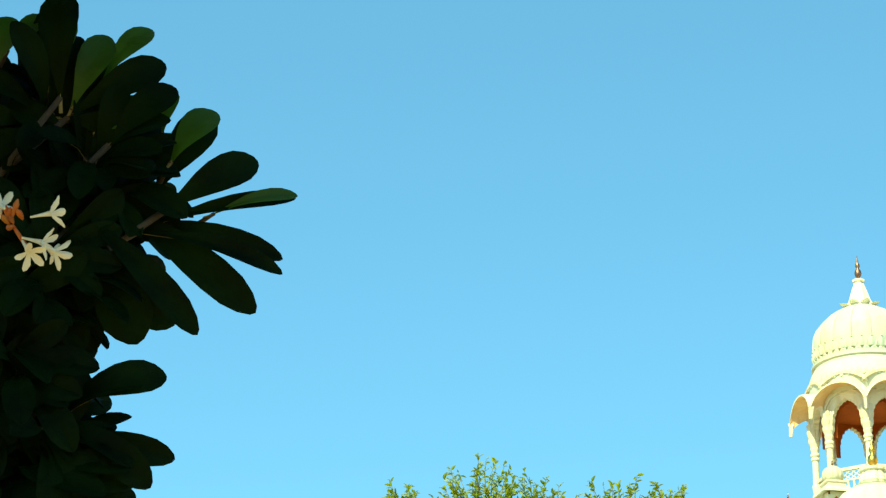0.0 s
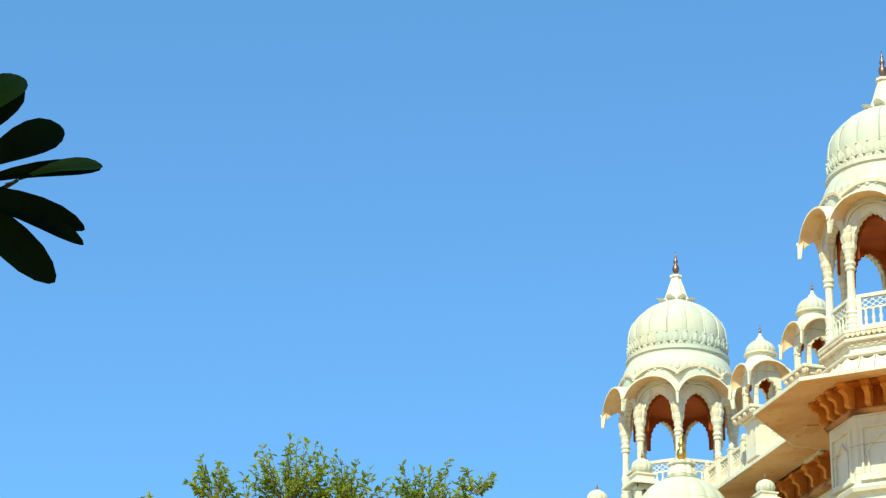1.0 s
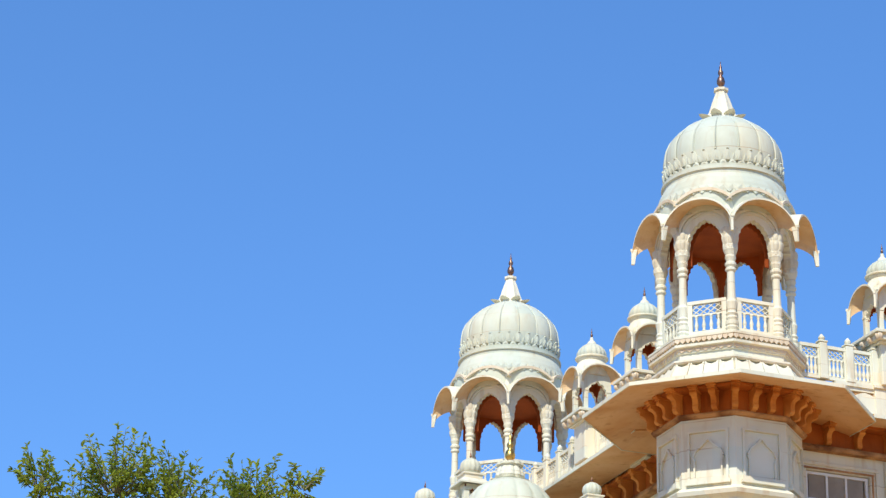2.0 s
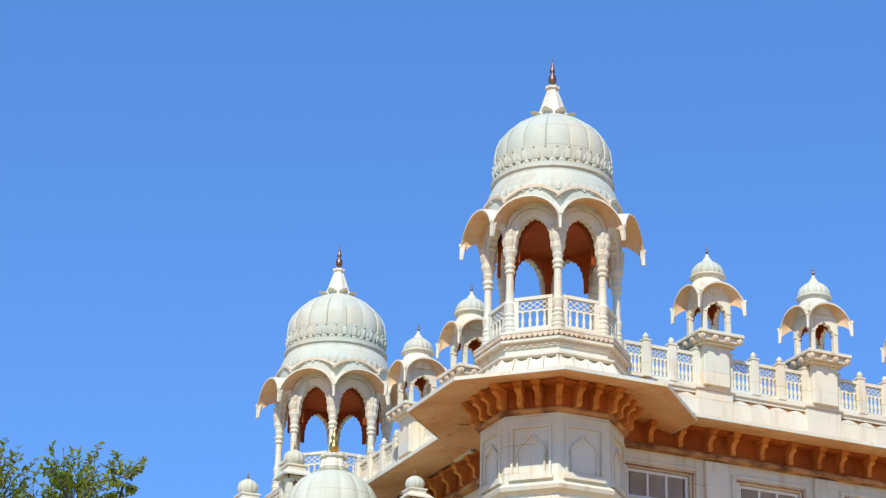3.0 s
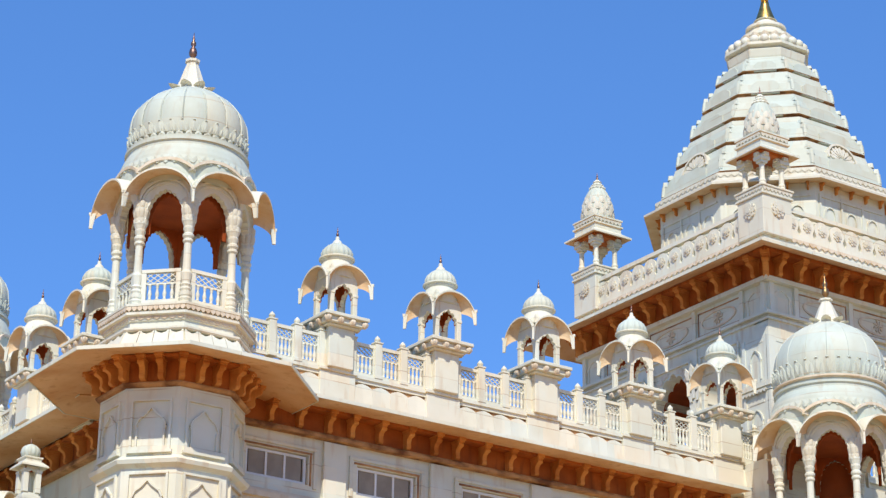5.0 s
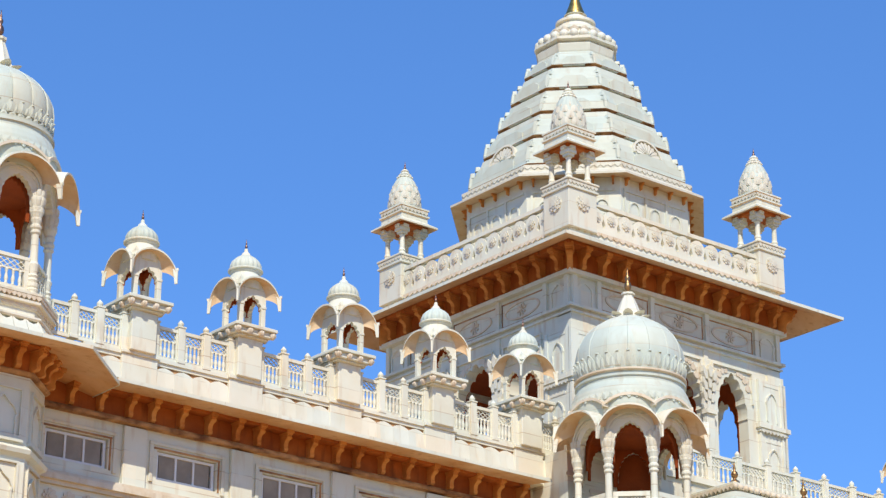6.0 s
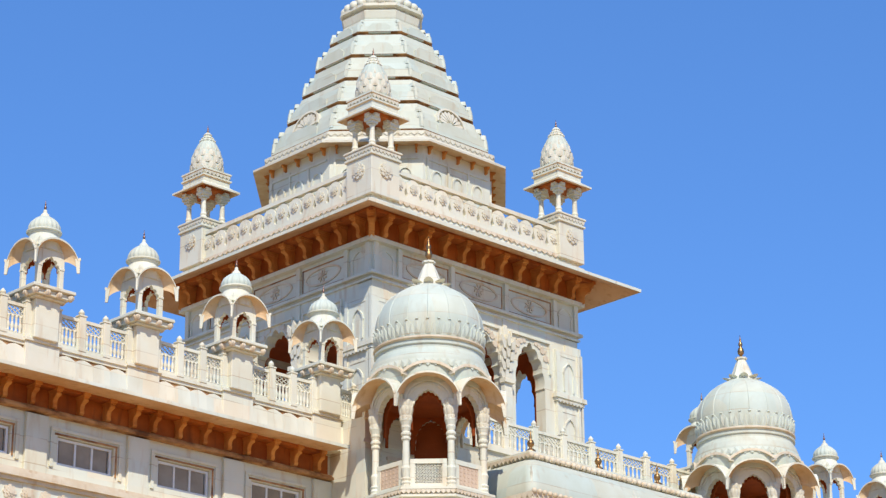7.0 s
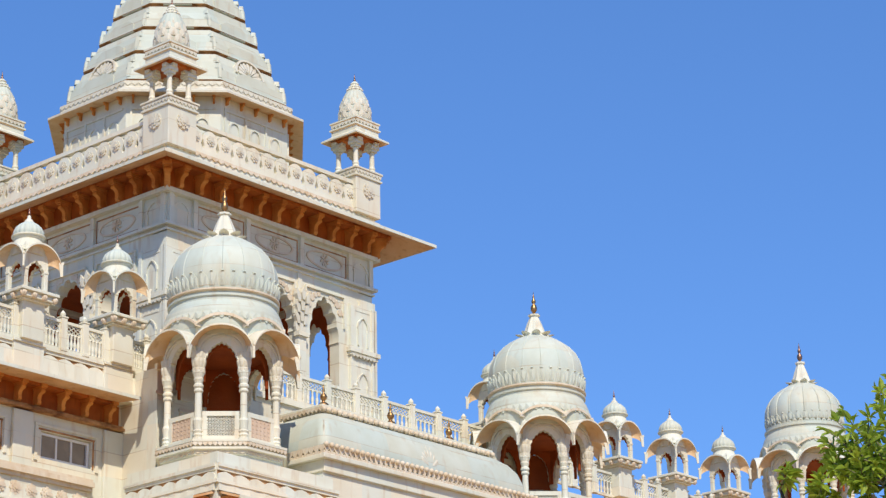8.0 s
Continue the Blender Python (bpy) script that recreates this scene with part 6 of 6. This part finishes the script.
def frangipani():
    """A frangipani whose branches end in whorls of long leaves, with one white flower head."""
    rnd = random.Random(21)
    top = thing("frangipani_tree", pose(-0.75, 6.6, 0), "dark green frangipani tree with long leaves and white flowers", "tree")
    base = Vector((-0.75, 6.6, 0))
    bm = bmesh.new()
    limb(bm, (0, 0, -0.1), (-0.25, 0.15, 3.3), 0.14, 0.09, 10, 0.03, rnd, 8)
    part("trunk", bm, BARK, top, smooth=True)
    # a leaf: broad towards its rounded tip, folded along the midrib
    bm = bmesh.new()
    rows = [(0, 0.006), (0.10, 0.011), (0.25, 0.024), (0.42, 0.042), (0.58, 0.055), (0.72, 0.060), (0.84, 0.056), (0.93, 0.040), (0.985, 0.018)]
    L = 0.36
    grid = []
    for t, w in rows:
        z = 0.045 * math.sin(math.pi * t) - 0.03 * t * t
        ring = []
        for s in (-1, -0.5, 0, 0.5, 1):
            ring.append(bm.verts.new((w * s, t * L, z + 0.02 * abs(s) ** 1.2 * (w / 0.07) + (0.004 if (s in (-0.5, 0.5)) else 0))))
        grid.append(ring)
    tip = bm.verts.new((0, L, -0.03))
    for a, b in zip(grid, grid[1:]):
        for i in range(4):
            bm.faces.new((a[i], a[i + 1], b[i + 1], b[i]))
    for i in range(4):
        bm.faces.new((grid[-1][i], grid[-1][i + 1], tip))
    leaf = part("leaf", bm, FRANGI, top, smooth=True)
    rib = bmesh.new()
    limb(rib, (0, -0.05, -0.004), (0, 0.30, -0.028), 0.006, 0.0015, 5)
    for v in rib.verts:
        t = max(0, v.co.y / L)
        v.co.z = v.co.z * 0.3 + 0.045 * math.sin(math.pi * min(t, 1)) - 0.03 * t * t - 0.004
    stalk = part("midrib", rib, TWIG, leaf)
    limbs = bmesh.new()
    hub = Vector((-0.25, 0.15, 3.2))

    def leaf_at(foot, tip, normal, width):
        """Stands the leaf between two places, its face towards normal."""
        d = tip - foot
        y = d.normalized()
        x = y.cross(normal).normalized()
        z = x.cross(y)
        m = Matrix((x, y, z)).transposed().to_4x4()
        return Matrix.Translation(foot - base) @ m @ Matrix.Diagonal((width / 0.12, d.length / 0.36, min(1.0, d.length / 0.36), 1))

    places = []
    # long leaves along the rim of the crown: foot x, z, tip x, z, width
    rim = [(0.50, 4.38, 0.72, 4.52, 0.105), (0.49, 4.35, 0.845, 4.44, 0.050), (0.42, 4.35, 0.82, 4.27, 0.072), (0.45, 4.28, 0.81, 4.19, 0.058),
           (0.38, 4.37, 0.74, 4.08, 0.105), (0.28, 4.27, 0.57, 3.97, 0.085), (0.31, 4.24, 0.40, 3.95, 0.15), (0.46, 4.50, 0.59, 4.71, 0.115),
           (0.22, 4.68, 0.44, 4.82, 0.10), (0.15, 4.66, 0.27, 4.91, 0.11), (0.14, 4.74, 0.12, 5.01, 0.115), (0.25, 3.78, 0.49, 3.86, 0.105),
           (0.25, 3.69, 0.53, 3.63, 0.080), (0.26, 3.69, 0.46, 3.52, 0.095), (0.08, 3.66, 0.41, 3.46, 0.086), (0.32, 4.58, 0.47, 4.73, 0.10)]
    for k, (x0, z0, x1, z1, w) in enumerate(rim):
        y = 6.42 + 0.03 * ((k * 7) % 5 - 2)
        foot, tip = Vector((x0, y + 0.06, z0 + 0.018)), Vector((x1, y, z1 + 0.018))
        foot -= (tip - foot) * 0.18
        places.append(leaf_at(foot, tip, Vector((rnd.uniform(-0.3, 0.3), -1, rnd.uniform(-0.2, 0.35))), w * 1.06))
        limb(limbs, hub + Vector((0, 0, rnd.uniform(-0.1, 0.1))), foot - base, 0.03, 0.010, 6, 0.05, rnd, 5)

    # leaves at the shoots with sunlight put into their colour: the same measures
    sunlit = []
    for k, (x0, z0, x1, z1, w) in enumerate(((0.267, 4.787, 0.392, 4.945, 0.085), (0.179, 4.686, 0.267, 4.916, 0.10), (0.108, 4.771, 0.13, 4.988, 0.11), (-0.018, 4.85, 0.083, 4.949, 0.08), (0.478, 4.542, 0.593, 4.70, 0.11),
                                             (0.449, 4.639, 0.464, 4.761, 0.07), (0.609, 4.382, 0.844, 4.45, 0.045), (0.26, 4.62, 0.37, 4.66, 0.07), (-0.05, 4.80, -0.02, 4.95, 0.10))):
        y = 6.385 + 0.012 * (k % 3)
        foot, tip = Vector((x0, y + 0.05, z0)), Vector((x1, y, z1))
        sunlit.append(leaf_at(foot, tip, Vector((rnd.uniform(-0.4, 0.1), -1, rnd.uniform(-0.1, 0.4))), w))
        limb(limbs, foot - base - (tip - foot) * 0.3 + Vector((0, 0.08, 0)), foot - base, 0.010, 0.006, 6)

    # bough out of view, added to carry the shading canopy
    bough = Vector((0.1, -1.0, 5.75))
    limb(limbs, hub, (-0.15, -0.5, 4.6), 0.08, 0.06, 8, 0.02, rnd, 4)
    limb(limbs, (-0.15, -0.5, 4.6), bough, 0.06, 0.05, 8, 0.02, rnd, 4)

    def whorl(c, axis, count, low, high, size, root):
        c, axis = Vector(c) - base, Vector(axis).normalized()
        limb(limbs, root + Vector((0, 0, rnd.uniform(-0.1, 0.1))), c - axis * 0.15, 0.035, 0.018, 6, 0.05, rnd, 4)
        limb(limbs, c - axis * 0.15, c, 0.018, 0.014, 6)
        turn0 = rnd.uniform(0, 6.28)
        q0 = axis.to_track_quat("Z", "Y").to_matrix().to_4x4()
        for k in range(count):
            w = size * rnd.uniform(0.8, 1.1)
            yield (Matrix.Translation(c - axis * rnd.uniform(0, 0.06)) @ q0 @ Matrix.Rotation(turn0 + k * 2.4, 4, "Z") @ Matrix.Rotation(radians(rnd.uniform(low, high)), 4, "X")
                   @ Matrix.Rotation(rnd.uniform(-0.6, 0.6), 4, "Y") @ Matrix.Translation((0, 0.03, 0)) @ Matrix.Diagonal((w, w, w, 1)))

    # the inner crown, then an unseen canopy added overhead to keep the sun off
    inner, upper = [], []
    for k in range(80):
        z = rnd.uniform(3.40, 4.80)
        edge = 0.40 + 0.14 * math.exp(-((z - 4.42) / 0.20) ** 2) - 0.10 * math.exp(-((z - 3.95) / 0.14) ** 2) - 0.25 * max(0, z - 4.62)
        x = edge - 0.21 - abs(rnd.gauss(0, 0.16))
        inner += whorl((x, rnd.uniform(6.44, 6.75), z), (rnd.uniform(-0.2, 0.4), -0.8, rnd.uniform(-0.1, 0.5)), 13, -15, 45, 0.74, hub)
    places += inner[:280]
    for k in range(200):
        t = rnd.uniform(1.5, 2.4)
        c = Vector((0.15, 6.45, 4.2)) + SUN_DIR * t + Vector((rnd.uniform(-1.15, 0.85), rnd.uniform(-0.75, 0.75), rnd.uniform(-1.25, 0.15)))
        if c.z < 2.0 + 0.60 * c.y:
            c.z = 2.0 + 0.60 * c.y + rnd.uniform(0, 0.3)
        upper += whorl(c, (rnd.uniform(-0.4, 0.4), rnd.uniform(-0.4, 0.2), 0.8), 13, -25, 55, 1.05, bough)
    leaf.matrix_basis = places[0]
    for m in places[1:]:
        share(stalk, Matrix.Identity(4), share(leaf, m))
    # a second leaf mesh in the sunlit colour
    fresh = leaf.data.copy()
    fresh.materials[0] = FRANGI_SUNLIT
    for m in sunlit:
        ob = new("leaf", fresh)
        ob.parent, ob.matrix_basis = top, m
        share(stalk, Matrix.Identity(4), ob)
    cut = [v.co.copy() for v in leaf.data.vertices]
    shape = [tuple(f.vertices) for f in leaf.data.polygons]
    verts, faces = [], []
    # the rest of the inner leaves and the added canopy, in one mesh
    for m in inner[280:] + upper:
        k = len(verts)
        verts += [m @ v for v in cut]
        faces += [tuple(i + k for i in f) for f in shape]
    me = bpy.data.meshes.new("dense_foliage")
    me.from_pydata(verts, [], faces)
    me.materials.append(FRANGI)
    dense = new("dense_foliage", me)
    dense.parent = top
    tagged(dense, kind="stuff")
    tagged(part("branchwork", limbs, BARK, top, smooth=True), kind="stuff")
    # flower head
    head = part("flower_stem", lathe(bmesh.new(), [(0.006, -0.10), (0.006, 0), (0.004, 0.03)], 7), BUD, top, "reddish flower stem", m=pose(0.80, -0.42, 4.165, 0, -35, 0))
    pb = bmesh.new()
    for k in range(5):
        m = Matrix.Rotation(2 * math.pi * k / 5, 4, "Z") @ Matrix.Rotation(radians(-35), 4, "Y")
        pts = [(0, 0), (0.014, 0.009), (0.036, 0.014), (0.052, 0.009), (0.058, 0), (0.052, -0.007), (0.036, -0.009), (0.014, -0.005)]
        f = [pb.verts.new(m @ Vector((x, y, 0.006 * math.sin(x * 60)))) for x, y in pts]
        mid = pb.verts.new(m @ Vector((0.032, 0.002, -0.004)))
        for i in range(8):
            pb.faces.new((f[i], f[(i + 1) % 8], mid))
    lathe(pb, [(0.003, -0.055), (0.005, -0.02), (0.008, 0.002)], 7)
    bloom = None
    # each bloom: offset from the stem's head, then its turn
    for x, y, z, ry, rz in ((0.080, -0.05, 0.045, 70, 10), (0.062, -0.06, -0.045, 105, -15), (0.098, -0.03, -0.055, 95, 40), (-0.050, -0.03, 0.065, 60, 100), (0.030, -0.05, -0.070, 140, -60)):
        m = Matrix.Rotation(radians(35), 4, "Y") @ pose(x, y, z, 0, ry, rz)
        if bloom is None:
            bloom = part("flower", pb, PETAL, head, "white five-petalled flower", m=m)
        else:
            share(bloom, m)
    bb = lathe(bmesh.new(), [(0.003, 0), (0.008, 0.02), (0.009, 0.035), (0.002, 0.05)], 7)
    bud = part("bud", bb, BUD, head, "orange flower bud", m=pose(0, 0, 0.04, 20, 10, 0))
    for k in range(6):
        share(bud, pose(rnd.uniform(-0.03, 0.03), rnd.uniform(-0.04, 0.0), rnd.uniform(0.0, 0.05), rnd.uniform(-70, 70), rnd.uniform(-70, 70), 0))
    return top


frangipani()
bpy.data.objects.remove(BALUSTER)
